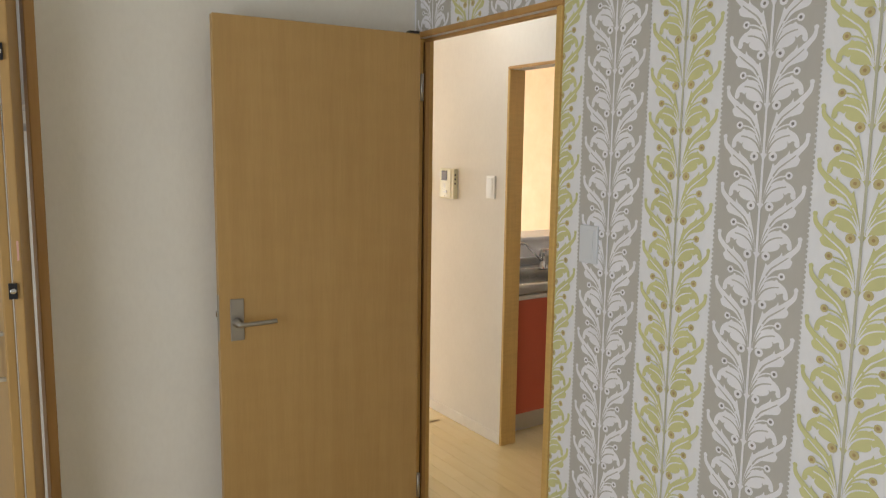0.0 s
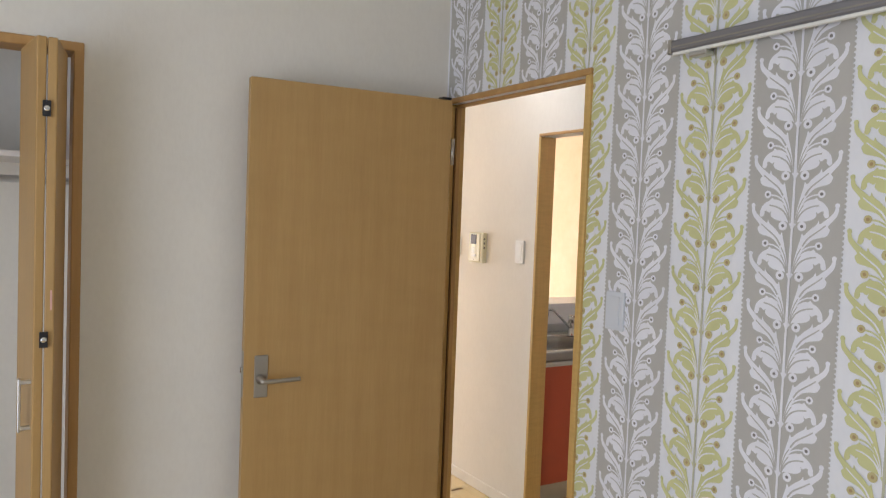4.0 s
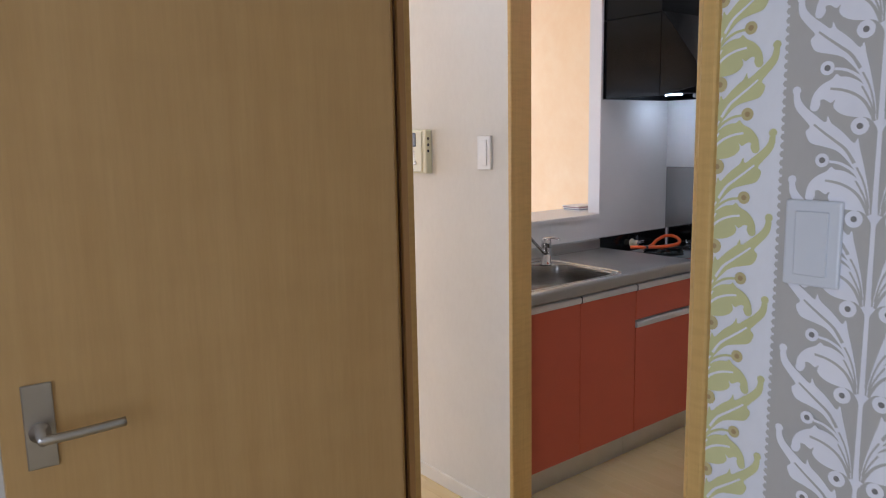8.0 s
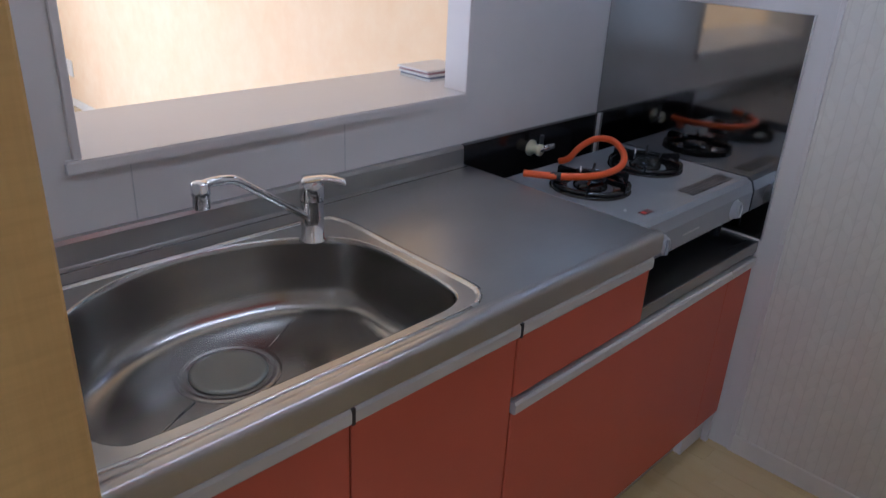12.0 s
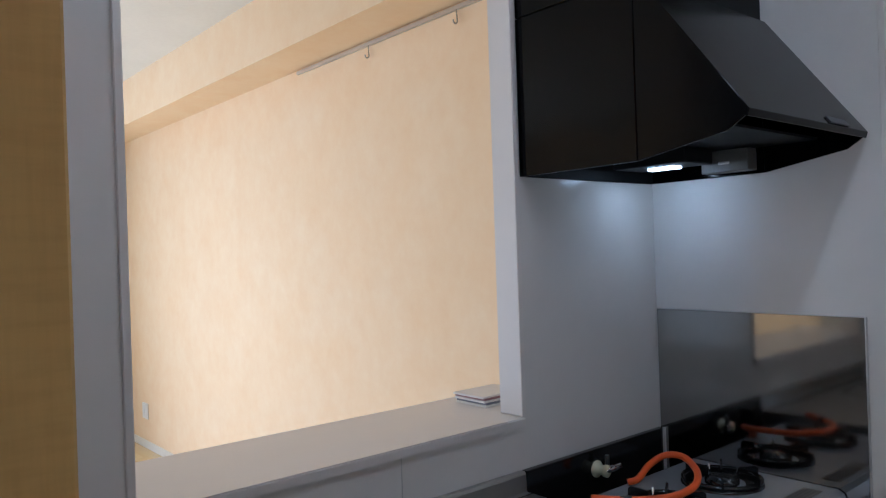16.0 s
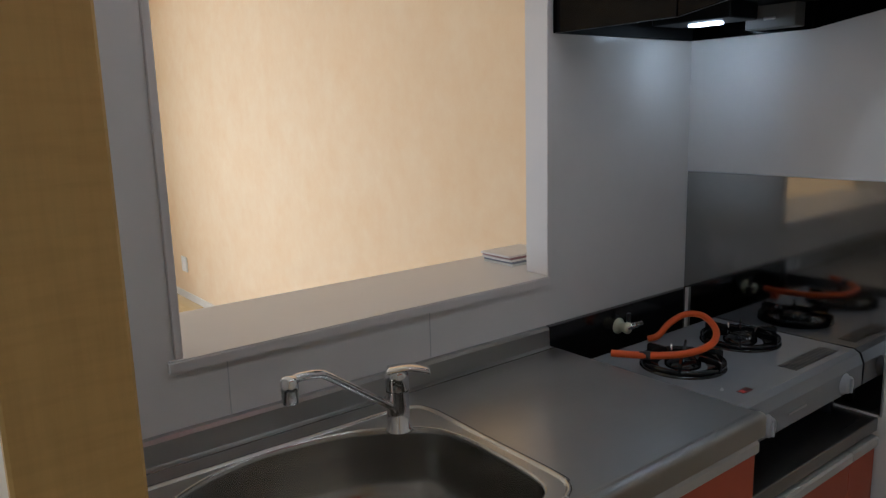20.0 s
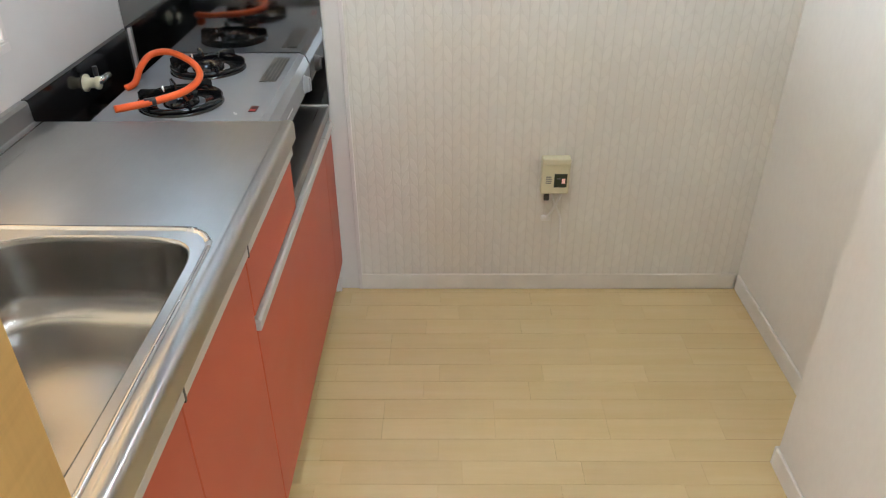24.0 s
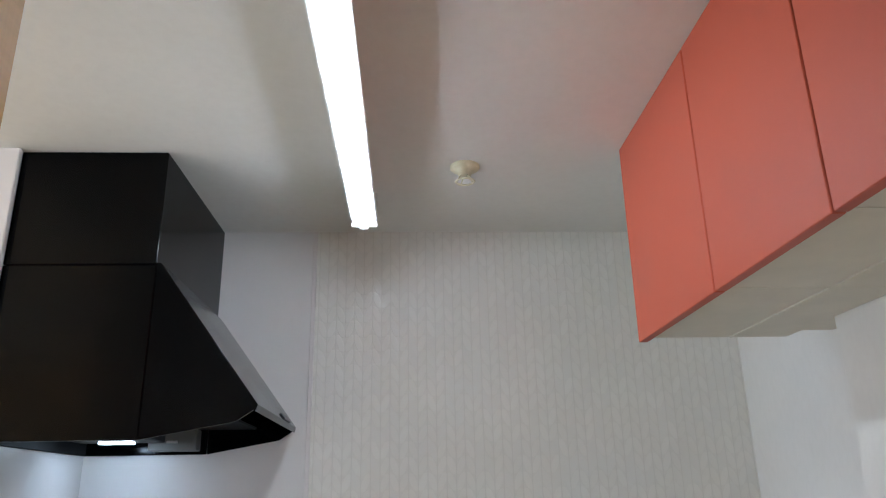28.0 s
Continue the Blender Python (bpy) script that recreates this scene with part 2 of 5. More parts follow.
M["frame_wood"] = wood("oak_frame_veneer", srgb(196, 155, 98), srgb(176, 134, 78), 0.5)
M["jamb_wood"] = curly(wood("oak_jamb_veneer", srgb(216, 180, 110), srgb(200, 162, 94), 0.55, fleck=0.3), 0.24, (12, 12, 90))
FLOOR = dict(light=srgb(231, 208, 156), dark=srgb(225, 199, 144), rough=0.065, grain="y", per_object=0.065, fleck=0.10)
M["floor_wood"] = wood("birch_floor_lacquer", **FLOOR)
M["floor_wood_joined"] = wood("birch_floor_lacquer_joined", island=True, **FLOOR)
for key in ("floor_wood", "floor_wood_joined"):
    M[key].node_tree.nodes["Principled BSDF"].inputs["Specular IOR Level"].default_value = 0.95
M["floor_base"] = plain("floor_joint_dark", srgb(176, 140, 92), 0.6)
M["panel_white"] = plain("white_kitchen_panel", srgb(228, 224, 220), 0.15, vary=0.02, bump=0.02, spec=0.3)
M["sill_white"] = plain("white_sill_paint", srgb(226, 220, 216), 0.35, vary=0.02)
M["red"] = plain("coral_red_laminate", srgb(188, 90, 64), 0.45, vary=0.03, bump=0.02, spec=0.35)
M["black"] = plain("black_enamel", srgb(5, 5, 5), 0.14, vary=0.04, scale=3.0, bump=0.0, spec=0.12)
M["chrome"] = plain("polished_chrome", (0.75, 0.75, 0.76, 1), 0.06, 1.0, vary=0.02, bump=0.0)
M["alu"] = plain("satin_aluminium", (0.62, 0.62, 0.62, 1), 0.35, 1.0)
M["handle_metal"] = plain("satin_nickel", (0.42, 0.40, 0.37, 1), 0.35, 1.0)
M["ivory"] = plain("ivory_plastic", srgb(226, 220, 188), 0.4, vary=0.03)
M["plastic_white"] = plain("white_plastic", srgb(235, 233, 228), 0.35, vary=0.02)
M["plastic_dark"] = plain("dark_plastic", srgb(38, 38, 42), 0.3)
M["screen"] = plain("grey_lcd_glass", srgb(120, 122, 128), 0.15)
M["rubber_orange"] = plain("orange_gas_hose_rubber", srgb(232, 96, 30), 0.45)
M["cast_iron"] = plain("black_enamelled_iron", srgb(14, 14, 15), 0.16)
M["stove_grey"] = plain("grey_enamel", srgb(142, 144, 148), 0.25, vary=0.02)
M["knob_grey"] = plain("pale_grey_knob", srgb(166, 168, 171), 0.3, vary=0.02)
M["cab_cream"] = plain("cream_board", srgb(226, 221, 206), 0.5)


def peach_mat():
    k = Nodes("peach_wall_covering", 0.85)
    v = k.coords()
    a = k.noise(v, 5.0, 6, 0.7)
    b = k.noise(k.coords(1, 1, 0.7), 16.0, 5, 0.7)
    c1 = k.ramp(a, [(0.3, srgb(241, 211, 170)), (0.7, srgb(246, 223, 189))])
    c2 = k.ramp(b, [(0.35, (0.975, 0.962, 0.94, 1)), (0.65, (1, 1, 1, 1))])
    k.color(k.mix(0.45, c1, c2, "MULTIPLY"))
    k.bump(b, 0.2, 0.001)
    k.b.inputs["Specular IOR Level"].default_value = 0.25
    return k.m


M["peach"] = peach_mat()


def steel_mat(name, c, rough, axis):
    """Brushed stainless steel, brushed along an axis."""
    k = Nodes(name, rough, 1.0)
    sc = {"x": (3, 260, 260), "y": (260, 3, 260), "z": (260, 260, 3)}[axis]
    v = k.coords(*sc)
    a = k.noise(v, 1.0, 3, 0.6)
    s = k.noise(k.coords(), 4.0, 4)
    k.color(k.ramp(s, [(0.3, shade(c, 0.93)), (0.7, shade(c, 1.05))]))
    k.roughness(a, rough - 0.07, rough + 0.09)
    k.bump(a, 0.04, 0.0004)
    return k.m


M["steel"] = steel_mat("brushed_stainless_top", (0.46, 0.455, 0.44, 1), 0.3, "x")
M["steel_bowl"] = plain("satin_stainless_bowl", (0.38, 0.37, 0.35, 1), 0.23, 1.0, vary=0.04, scale=7.0, bump=0.0)
M["steel_flange"] = plain("satin_stainless_flange", (0.47, 0.46, 0.44, 1), 0.31, 1.0, vary=0.04, bump=0.0)
# Same stainless, coloured lighter so the bead carries its highlight.
M["steel_highlight"] = plain("stainless_edge_highlight", (0.54, 0.53, 0.51, 1), 0.26, 1.0, vary=0.04, bump=0.0)
M["steel_panel"] = steel_mat("stainless_wall_panel", (0.35, 0.345, 0.335, 1), 0.06, "y")


def knit_mat():
    """Off-white wall covering embossed with columns of slanted leaves, as knitted braids; some leaves pearly."""
    k = Nodes("leaf_braid_wall_covering", 0.6)
    c = k.n("TexCoord")
    sp = k.n("SeparateXYZ")
    k.link(c.outputs["Object"], sp.inputs[0])
    u = k.math("ADD", sp.outputs[0], sp.outputs[1])
    w, hgt = 0.027, 0.044
    ucol = k.math("DIVIDE", u, w)
    col = k.math("FLOOR", ucol)
    fu = k.math("SUBTRACT", ucol, col)
    par = k.math("MODULO", k.math("ABSOLUTE", col), 2.0)
    slant = k.math("MULTIPLY", k.math("SUBTRACT", fu, 0.5), k.math("SUBTRACT", k.math("MULTIPLY", par, 2.0), 1.0))
    vz = k.math("ADD", k.math("DIVIDE", sp.outputs[2], hgt), k.math("MULTIPLY", slant, 0.75))
    row = k.math("FLOOR", vz)
    fv = k.math("SUBTRACT", vz, row)
    du = k.math("MULTIPLY", k.math("ABSOLUTE", k.math("SUBTRACT", fu, 0.5)), 2.0)
    dv = k.math("MULTIPLY", k.math("ABSOLUTE", k.math("SUBTRACT", fv, 0.5)), 2.0)
    lens = k.math("SUBTRACT", k.math("SUBTRACT", 1.0, k.math("MULTIPLY", dv, k.math("MULTIPLY", dv, dv))), du)
    leaf = k.math("MINIMUM", k.math("MAXIMUM", k.math("MULTIPLY", lens, 6.0), 0.0), 1.0)
    cmb = k.n("CombineXYZ")
    k.link(col, cmb.inputs[0])
    k.link(row, cmb.inputs[1])
    wn_ = k.n("TexWhiteNoise")
    k.link(cmb.outputs[0], wn_.inputs["Vector"])
    base = k.ramp(k.noise(k.coords(), 3.0, 4), [(0.3, srgb(232, 228, 219)), (0.7, srgb(237, 234, 226))])
    tone = k.ramp(wn_.outputs["Value"], [(0.0, (0.96, 0.955, 0.945, 1)), (1.0, (1, 1, 1, 1))])
    base = k.mix(1.0, base, tone, "MULTIPLY")
    seam = k.math("GREATER_THAN", du, 0.9)
    gap = k.math("ADD", k.math("MULTIPLY", k.math("SUBTRACT", 1.0, leaf), 0.13), k.math("MULTIPLY", seam, 0.16))
    k.color(k.mix(gap, base, srgb(196, 191, 180)))
    pearl = k.math("MULTIPLY", k.math("GREATER_THAN", wn_.outputs["Value"], 0.72), leaf)
    k.roughness(pearl, 0.6, 0.4)
    k.link(pearl, k.b.inputs["Coat Weight"])
    k.b.inputs["Coat Roughness"].default_value = 0.22
    k.bump(k.math("ADD", leaf, k.math("MULTIPLY", wn_.outputs["Value"], 0.3)), 0.28, 0.0012)
    k.b.inputs["Specular IOR Level"].default_value = 0.45
    return k.m


M["knit"] = knit_mat()


def emit(name, c, strength):
    k = Nodes(name, 0.4)
    k.b.inputs["Base Color"].default_value = (0.9, 0.9, 0.9, 1)
    k.b.inputs["Emission Color"].default_value = c
    k.b.inputs["Emission Strength"].default_value = strength
    return k.m


M["tube_light"] = emit("fluorescent_tube_glow", (0.99, 1.0, 0.97, 1), 30.0)
M["steel_dark"] = steel_mat("dark_stainless_tray", (0.30, 0.29, 0.27, 1), 0.3, "x")
M["hood_light"] = emit("hood_lamp_glow", (0.8, 0.92, 1.0, 1), 60.0)
M["downlight"] = emit("hall_downlight_glow", (1.0, 0.96, 0.89, 1), 118.0)


def glass_mat():
    k = Nodes("window_glass", 0.02)
    k.b.inputs["Transmission Weight"].default_value = 1.0
    k.b.inputs["IOR"].default_value = 1.45
    return k.m


M["glass"] = glass_mat()

# ---------------------------------------------------------------- plan
XA, XH, XB, XK, XE = 1.69, 1.75, 2.495, 2.580, 4.31    # printed wall, hall face, hall/kitchen wall, end wall
YN, YK, YKB, YL = 3.855, 4.885, 4.950, 9.95            # bedroom north wall, kitchen back wall, living far wall
ZB, ZK, ZL = 2.70, 2.266, 2.66                         # ceilings: bedroom, kitchen, living room
BX0, BY0 = -1.9, -0.6                                  # bedroom west and south
D0, D1, DZ = 3.018, 3.822, 1.99                        # bedroom door opening
K0, K1, KZ = 3.541, 4.249, 1.965                       # kitchen doorway
CX1, CX0, CZ = 0.345, -1.25, 2.01                      # closet opening
P0, P1 = 2.820, 3.728                                  # serving hatch
T = 0.12

# ---------------------------------------------------------------- shell
slab = bmesh.new()
bm_prism(slab, [(-2.02, -0.72), (1.81, -0.72), (1.81, 2.08), (2.60, 2.08), (2.60, 2.855), (4.43, 2.855), (4.43, 10.07), (-1.355, 10.07), (-1.355, 4.52), (-2.02, 4.52)], "z", -0.12, -0.006)
floor = structure("floor", slab, M["floor_base"], "pale birch strip floor through all rooms", "floor")


def wall(name, boxes, material, label):
    made = [structure(name, box(*b), material, label, "wall") for b in boxes]
    return made[0]


# bedroom
wall("wall_bedroom_south", [(BX0 - T, XA + T, BY0 - T, BY0, -0.01, ZB)], M["white_paper"], "plain white papered bedroom wall")
wall("wall_bedroom_west", [(BX0 - T, BX0, BY0, 0.75, -0.01, ZB), (BX0 - T, BX0, 2.55, YN, -0.01, ZB), (BX0 - T, BX0, 0.75, 2.55, 2.1, ZB), (BX0 - T, BX0, 0.75, 2.55, -0.01, 0.12)],
     M["white_paper"], "white papered bedroom wall with a wide window")
wall("wall_bedroom_north", [(BX0 - T, CX0, YN, YN + 0.1, -0.01, ZB), (CX0, CX1, YN, YN + 0.1, CZ, ZB), (CX1, XA, YN, YN + 0.1, -0.01, ZB)],
     M["white_paper"], "white papered bedroom wall with a closet opening")
wall_print = wall("wall_bedroom_printed", [(XA, XH, BY0, D0, -0.01, ZB), (XA, XH, D0, D1, DZ, ZB), (XA, XH, D1, YN + 0.1, -0.01, ZB)],
                  M["print_white"], "bedroom wall papered with green and grey leaf stripes")
structure("ceiling_bedroom", box(BX0, XA, BY0, YN, ZB, ZB + 0.1), M["white_ceiling"], "white papered bedroom ceiling", "ceiling")
# closet
wall("wall_closet", [(CX0 - 0.1, CX0 - 0.05, YN + 0.1, 4.45, -0.01, ZB), (0.42, 0.47, YN + 0.1, 4.45, -0.01, ZB), (CX0 - 0.1, 0.47, 4.45, 4.52, -0.01, ZB)],
     M["white_paper"], "white papered closet interior")
structure("ceiling_closet", box(CX0 - 0.05, 0.42, YN + 0.1, 4.45, 2.4, 2.45), M["white_ceiling"], "white closet ceiling", "ceiling")
# hall
wall("wall_hall_kitchen", [(XB, XK, 2.2, K0, -0.01, ZL), (XB, XK, K0, K1, KZ, ZL), (XB, XK, K1, 5.138, -0.01, ZL)], M["white_paper"],
     "white papered wall between hall and kitchen with a doorway")
wall("wall_hall_south", [(XH, XB, 2.2 - T, 2.2, -0.01, ZL)], M["white_paper"], "plain white papered hall end")
wall("wall_hall_west", [(XH - 0.06, XH, YN + 0.1, 4.52, -0.01, ZL), (0.47, XH - 0.06, 4.45, 4.52, -0.01, ZL)], M["white_paper"], "plain white papered hall wall")
structure("ceiling_hall", box(XH, XB, 2.2, 4.60, 2.50, 2.58), M["white_ceiling"], "white papered hall ceiling", "ceiling")
# kitchen
wall("wall_kitchen_back", [(XK, P0, YK, YKB, -0.01, ZK), (P1, XE, YK, YKB, -0.01, ZK), (P0, P1, YK, YKB, -0.01, 0.999)],
     M["panel_white"], "glossy white panelled kitchen wall with a serving hatch")
wall("wall_east_kitchen", [(XE, XE + T, 4.265, 4.98, -0.01, ZL)], M["panel_white"], "glossy white panelled wall beside the stove")
wall("wall_east_papered", [(XE, XE + T, 2.85, 4.265, -0.01, ZL)], M["knit"], "wall papered with an embossed off-white leaf braid")
wall("wall_kitchen_recess", [(3.52, XE, 2.855, 2.975, -0.01, ZL)], M["white_paper"], "plain white papered recess wall")
wall("wall_kitchen_south", [(XK, 3.52, 2.855, 3.14, -0.01, ZL)], M["white_paper"], "plain white papered kitchen wall")
structure("ceiling_kitchen", box(XK, XE, 2.975, 4.94, ZK, ZL - 0.001), M["white_ceiling"], "lowered white kitchen ceiling", "ceiling")
# living room
wall("wall_living_east", [(XE, XE + T, 4.98, YL + T, -0.01, ZL)], M["peach"], "peach papered living room wall")
wall("beam_living", [(XE - 0.25, XE, 4.94, YL, 2.362, ZL)], M["peach"], "peach papered beam under the ceiling")
wall("wall_living_north", [(-1.2, 0.3, YL, YL + T, -0.01, ZL), (3.0, XE, YL, YL + T, -0.01, ZL), (0.3, 3.0, YL, YL + T, 2.0, ZL)], M["peach"], "peach papered wall with a wide balcony window")
wall("wall_living_west", [(-1.2 - T, -1.2, 4.45, 7.70, -0.01, ZL), (-1.2 - T, -1.2, 9.80, YL + T, -0.01, ZL), (-1.2 - T, -1.2, 7.70, 9.80, 2.0, ZL)], M["peach"], "peach papered wall with a tall window")
wall("wall_living_south", [(-1.2 - T, CX0 - 0.1, 4.45, 4.52, -0.01, ZL), (CX0 - 0.1, XH, 4.521, 4.56, -0.01, ZL)], M["peach"], "peach papered living room wall")
structure("ceiling_living", box(-1.2, XE, 4.601, YL, ZL, ZL + 0.1), M["white_ceiling"], "white living room ceiling", "ceiling")

# ---------------------------------------------------------------- trim
def skirting(name, runs):
    for b in runs:
        bm = box(*b, bevel=0.0025, seg=1)
        structure(name, bm, M["skirting"], "low white vinyl skirting along the wall", "skirting")


SK = 0.06
skirting("baseboard", [
    (0.372, XA - 0.009, YN - 0.008, YN, 0, SK),
    (XA - 0.008, XA, BY0, 2.996, 0, SK),
    (BX0, BX0 + 0.008, BY0, YN, 0, SK),
    (CX0, 0.41, 4.442, 4.45, 0, SK),
    (0.412, 0.42, YN + 0.1, 4.44, 0, SK),
    (XB - 0.008, XB, 4.264, 5.138, 0, SK),
    (XB - 0.008, XB, 2.2, 3.523, 0, SK),
    (XB - 0.006, XK + 0.006, 5.138, 5.146, 0, SK),
    (XE - 0.008, XE, 2.985, 4.262, 0, SK),
    (3.53, XE - 0.009, 2.975, 2.983, 0, SK),
    (3.52, 3.528, 2.985, 3.148, 0, SK),
    (XK, 3.519, 3.14, 3.148, 0, SK),
    (XE - 0.008, XE, 5.0, YL, 0, SK),
    (3.05, XE - 0.009, YL - 0.008, YL, 0, SK),
])


def door_frame(name, axis_x0, axis_x1, y0, y1, z, w, stop, label):
    """A lining set in a wall that runs along y: two jambs and a head, with stops."""
    fr = tagged(new(name), label, "door frame", "", "structure")
    part("jamb", box(axis_x0, axis_x1, y0 - w, y0 + 0.004, 0, z, 0.003, 1), M["jamb_wood"], fr)
    part("jamb", box(axis_x0, axis_x1, y1 - 0.004, y1 + w, 0, z, 0.003, 1), M["jamb_wood"], fr)
    part("head", box(axis_x0, axis_x1, y0 - w, y1 + w, z + 0.0005, z + w, 0.003, 1), M["frame_wood"], fr)
    for a, b in stop:
        part("stop", box(a, b, y1 - 0.016, y1 - 0.0045, 0, z, 0.002, 1), M["frame_wood"], fr)
        part("stop", box(a, b, y0 + 0.0045, y0 + 0.016, 0, z, 0.002, 1), M["frame_wood"], fr)
        part("stop", box(a, b, y0 + 0.017, y1 - 0.017, z - 0.012, z, 0.002, 1), M["frame_wood"], fr)
    return fr


door_frame("door_frame_bedroom", XA - 0.012, XH + 0.008, D0, D1, DZ, 0.021, [(1.712, 1.732)], "oak veneer door lining in the printed wall")
lining = bpy.data.objects["door_frame_bedroom"]
# Dark brown strips give the jamb grooves their shade by colour.
groove_dark = plain("brown_groove_shade", srgb(92, 62, 34), 0.7)
for x in (1.7085, 1.7325):
    part("door_seal", box(x, x + 0.0035, D1 - 0.0075, D1 - 0.0042, 0, DZ - 0.013), groove_dark, lining, "dark brown strip painted as the shade of a groove in the lining")
door_frame("door_frame_kitchen", XB - 0.008, XK + 0.006, K0, K1, KZ, 0.015, [], "oak veneer lining of an open kitchen doorway")

closet_frame = tagged(new("closet_frame"), "oak veneer lining round the closet opening", "frame", "", "structure")
part("jamb", box(CX1 - 0.004, CX1 + 0.025, YN - 0.012, YN + 0.112, 0, CZ, 0.003, 1), M["frame_wood"], closet_frame)
part("jamb", box(CX0 - 0.025, CX0 + 0.004, YN - 0.012, YN + 0.112, 0, CZ, 0.003, 1), M["frame_wood"], closet_frame)
part("head", box(CX0 - 0.025, CX1 + 0.025, YN - 0.012, YN + 0.112, CZ - 0.004, CZ + 0.025, 0.003, 1), M["frame_wood"], closet_frame)
part("floor_track", box(CX0 + 0.005, CX1 - 0.005, YN + 0.0, YN + 0.022, 0.0005, 0.004, 0.001, 1), M["alu"], closet_frame)

# ---------------------------------------------------------------- printed wall paper
SW, SH = 0.2345, 0.114            # stripe width, height of one repeat


from mathutils.geometry import tessellate_polygon

CURL = [(0.0065, 0.0), (0.0132, 0.0162), (0.0246, 0.0297), (0.0391, 0.0374), (0.0494, 0.0387), (0.0541, 0.0422), (0.0598, 0.0363), (0.0704, 0.0308), (0.0787, 0.0227), (0.083, 0.0139), (0.084, 0.0043),
        (0.0811, -0.0012), (0.0754, -0.0007), (0.0718, 0.0049), (0.0722, 0.011), (0.0667, 0.0115), (0.0594, 0.0071), (0.0543, 0.0107), (0.0561, 0.0033), (0.0511, -0.0039), (0.0397, -0.0093), (0.0255, -0.0114),
        (0.0154, -0.0122), (0.0079, -0.0182), (0.0, -0.03), (0.0, -0.012)]
FEATHER = [(0.0, -0.022), (0.0043, -0.0156), (0.0085, 0.0131), (0.0150, 0.0412), (0.0212, 0.0636), (0.0245, 0.077), (0.0290, 0.0715), (0.0393, 0.0818), (0.047, 0.0886), (0.0574, 0.0968), (0.0620, 0.1055), (0.0644, 0.0976),
           (0.0752, 0.1052), (0.088, 0.1155), (0.0965, 0.1260), (0.0995, 0.138), (0.1055, 0.137), (0.1060, 0.126), (0.1021, 0.1145), (0.0901, 0.1007), (0.0837, 0.0925), (0.0883, 0.087), (0.0869, 0.0794), (0.0806, 0.0713),
           (0.0643, 0.067), (0.0487, 0.0619), (0.0370, 0.0515), (0.0265, 0.0383), (0.0172, 0.0181), (0.0094, -0.0037), (0.003, -0.02)]


def closed(line, n=3):
    """A closed outline rounded between its corners."""
    pts = [Vector((p[0], p[1], 0)) for p in line]
    m = len(pts)
    out = []
    for i in range(m):
        p, q, r, s = pts[i - 1], pts[i], pts[(i + 1) % m], pts[(i + 2) % m]
        for k in range(n):
            t = k / n
            out.append(0.5 * ((2 * q) + (r - p) * t + (2 * p - 5 * q + 4 * r - s) * t * t + (3 * q - p - 3 * r + s) * t ** 3))
    return out


def motif():
    """Faces of one repeat as (ink, depth step, polygon); ink 0 leaf, 1 vein, 2 berry, 3 berry heart, 4 stem."""
    out = []
    step = [0]

    def fill(ink, pts):
        step[0] += 1
        for tri in tessellate_polygon([pts]):
            out.append((ink, step[0], [tuple(pts[v][:2]) if not isinstance(v, Vector) else tuple(v[:2]) for v in tri]))

    def disc(ink, x, y, r, n=14):
        fill(ink, [Vector((x + r * math.cos(2 * math.pi * i / n), y + r * math.sin(2 * math.pi * i / n), 0)) for i in range(n)])

    def ribbon(ink, line, w0, w1):
        step[0] += 1
        pts = spline([(p[0], p[1], 0) for p in line], 5)
        nn = []
        for i in range(len(pts)):
            d = (pts[min(i + 1, len(pts) - 1)] - pts[max(i - 1, 0)]).normalized()
            nn.append(Vector((-d.y, d.x, 0)) * (w0 + (w1 - w0) * i / (len(pts) - 1)))
        for i in range(len(pts) - 1):
            out.append((ink, step[0], [(pts[i] + nn[i])[:2], (pts[i] - nn[i])[:2], (pts[i + 1] - nn[i + 1])[:2], (pts[i + 1] + nn[i + 1])[:2]]))

    for s in (-1, 1):
        fill(0, closed([(s * u, v) for u, v in FEATHER]))
        disc(0, s * 0.1025, 0.1385, 0.0056)
        fill(0, closed([(s * u, v) for u, v in CURL]))
        disc(0, s * 0.0790, 0.0030, 0.0058)
        ribbon(0, [(s * 0.0568, 0.0485), (s * 0.0432, 0.0462), (s * 0.0285, 0.0378), (s * 0.0198, 0.0270), (s * 0.0100, 0.0050)], 0.0017, 0.0019)
        ribbon(1, [(s * 0.0606, 0.0246), (s * 0.0454, 0.0221), (s * 0.0306, 0.0160), (s * 0.0191, 0.0063), (s * 0.0111, -0.0072), (s * 0.0075, -0.0165)], 0.0015, 0.0021)
        ribbon(1, [(s * 0.0785, 0.0950), (s * 0.0658, 0.0850), (s * 0.0520, 0.0748), (s * 0.0381, 0.0636), (s * 0.0270, 0.0470)], 0.0013, 0.0021)
        ribbon(1, [(s * 0.0240, 0.0420), (s * 0.0160, 0.0270), (s * 0.0105, 0.0100), (s * 0.0070, -0.0080)], 0.0012, 0.0011)
        ribbon(1, [(s * 0.0240, 0.0255), (s * 0.0160, 0.0120), (s * 0.0100, -0.0020), (s * 0.0075, -0.0120)], 0.0012, 0.0012)
        ribbon(1, [(s * 0.0042, 0.0140), (s * 0.0046, -0.0020), (s * 0.0044, -0.0150)], 0.0017, 0.0009)
        for bx, by, br in ((0.0232, 0.092, 0.0108), (0.0655, 0.0500, 0.0088)):
            disc(2, s * bx, by, br)
            disc(3, s * bx, by, 0.0039, 10)
    ribbon(4, [(0, -0.028), (0, 0.03), (0, SH - 0.028)], 0.0034, 0.0026)
    return out


MOTIF = motif()
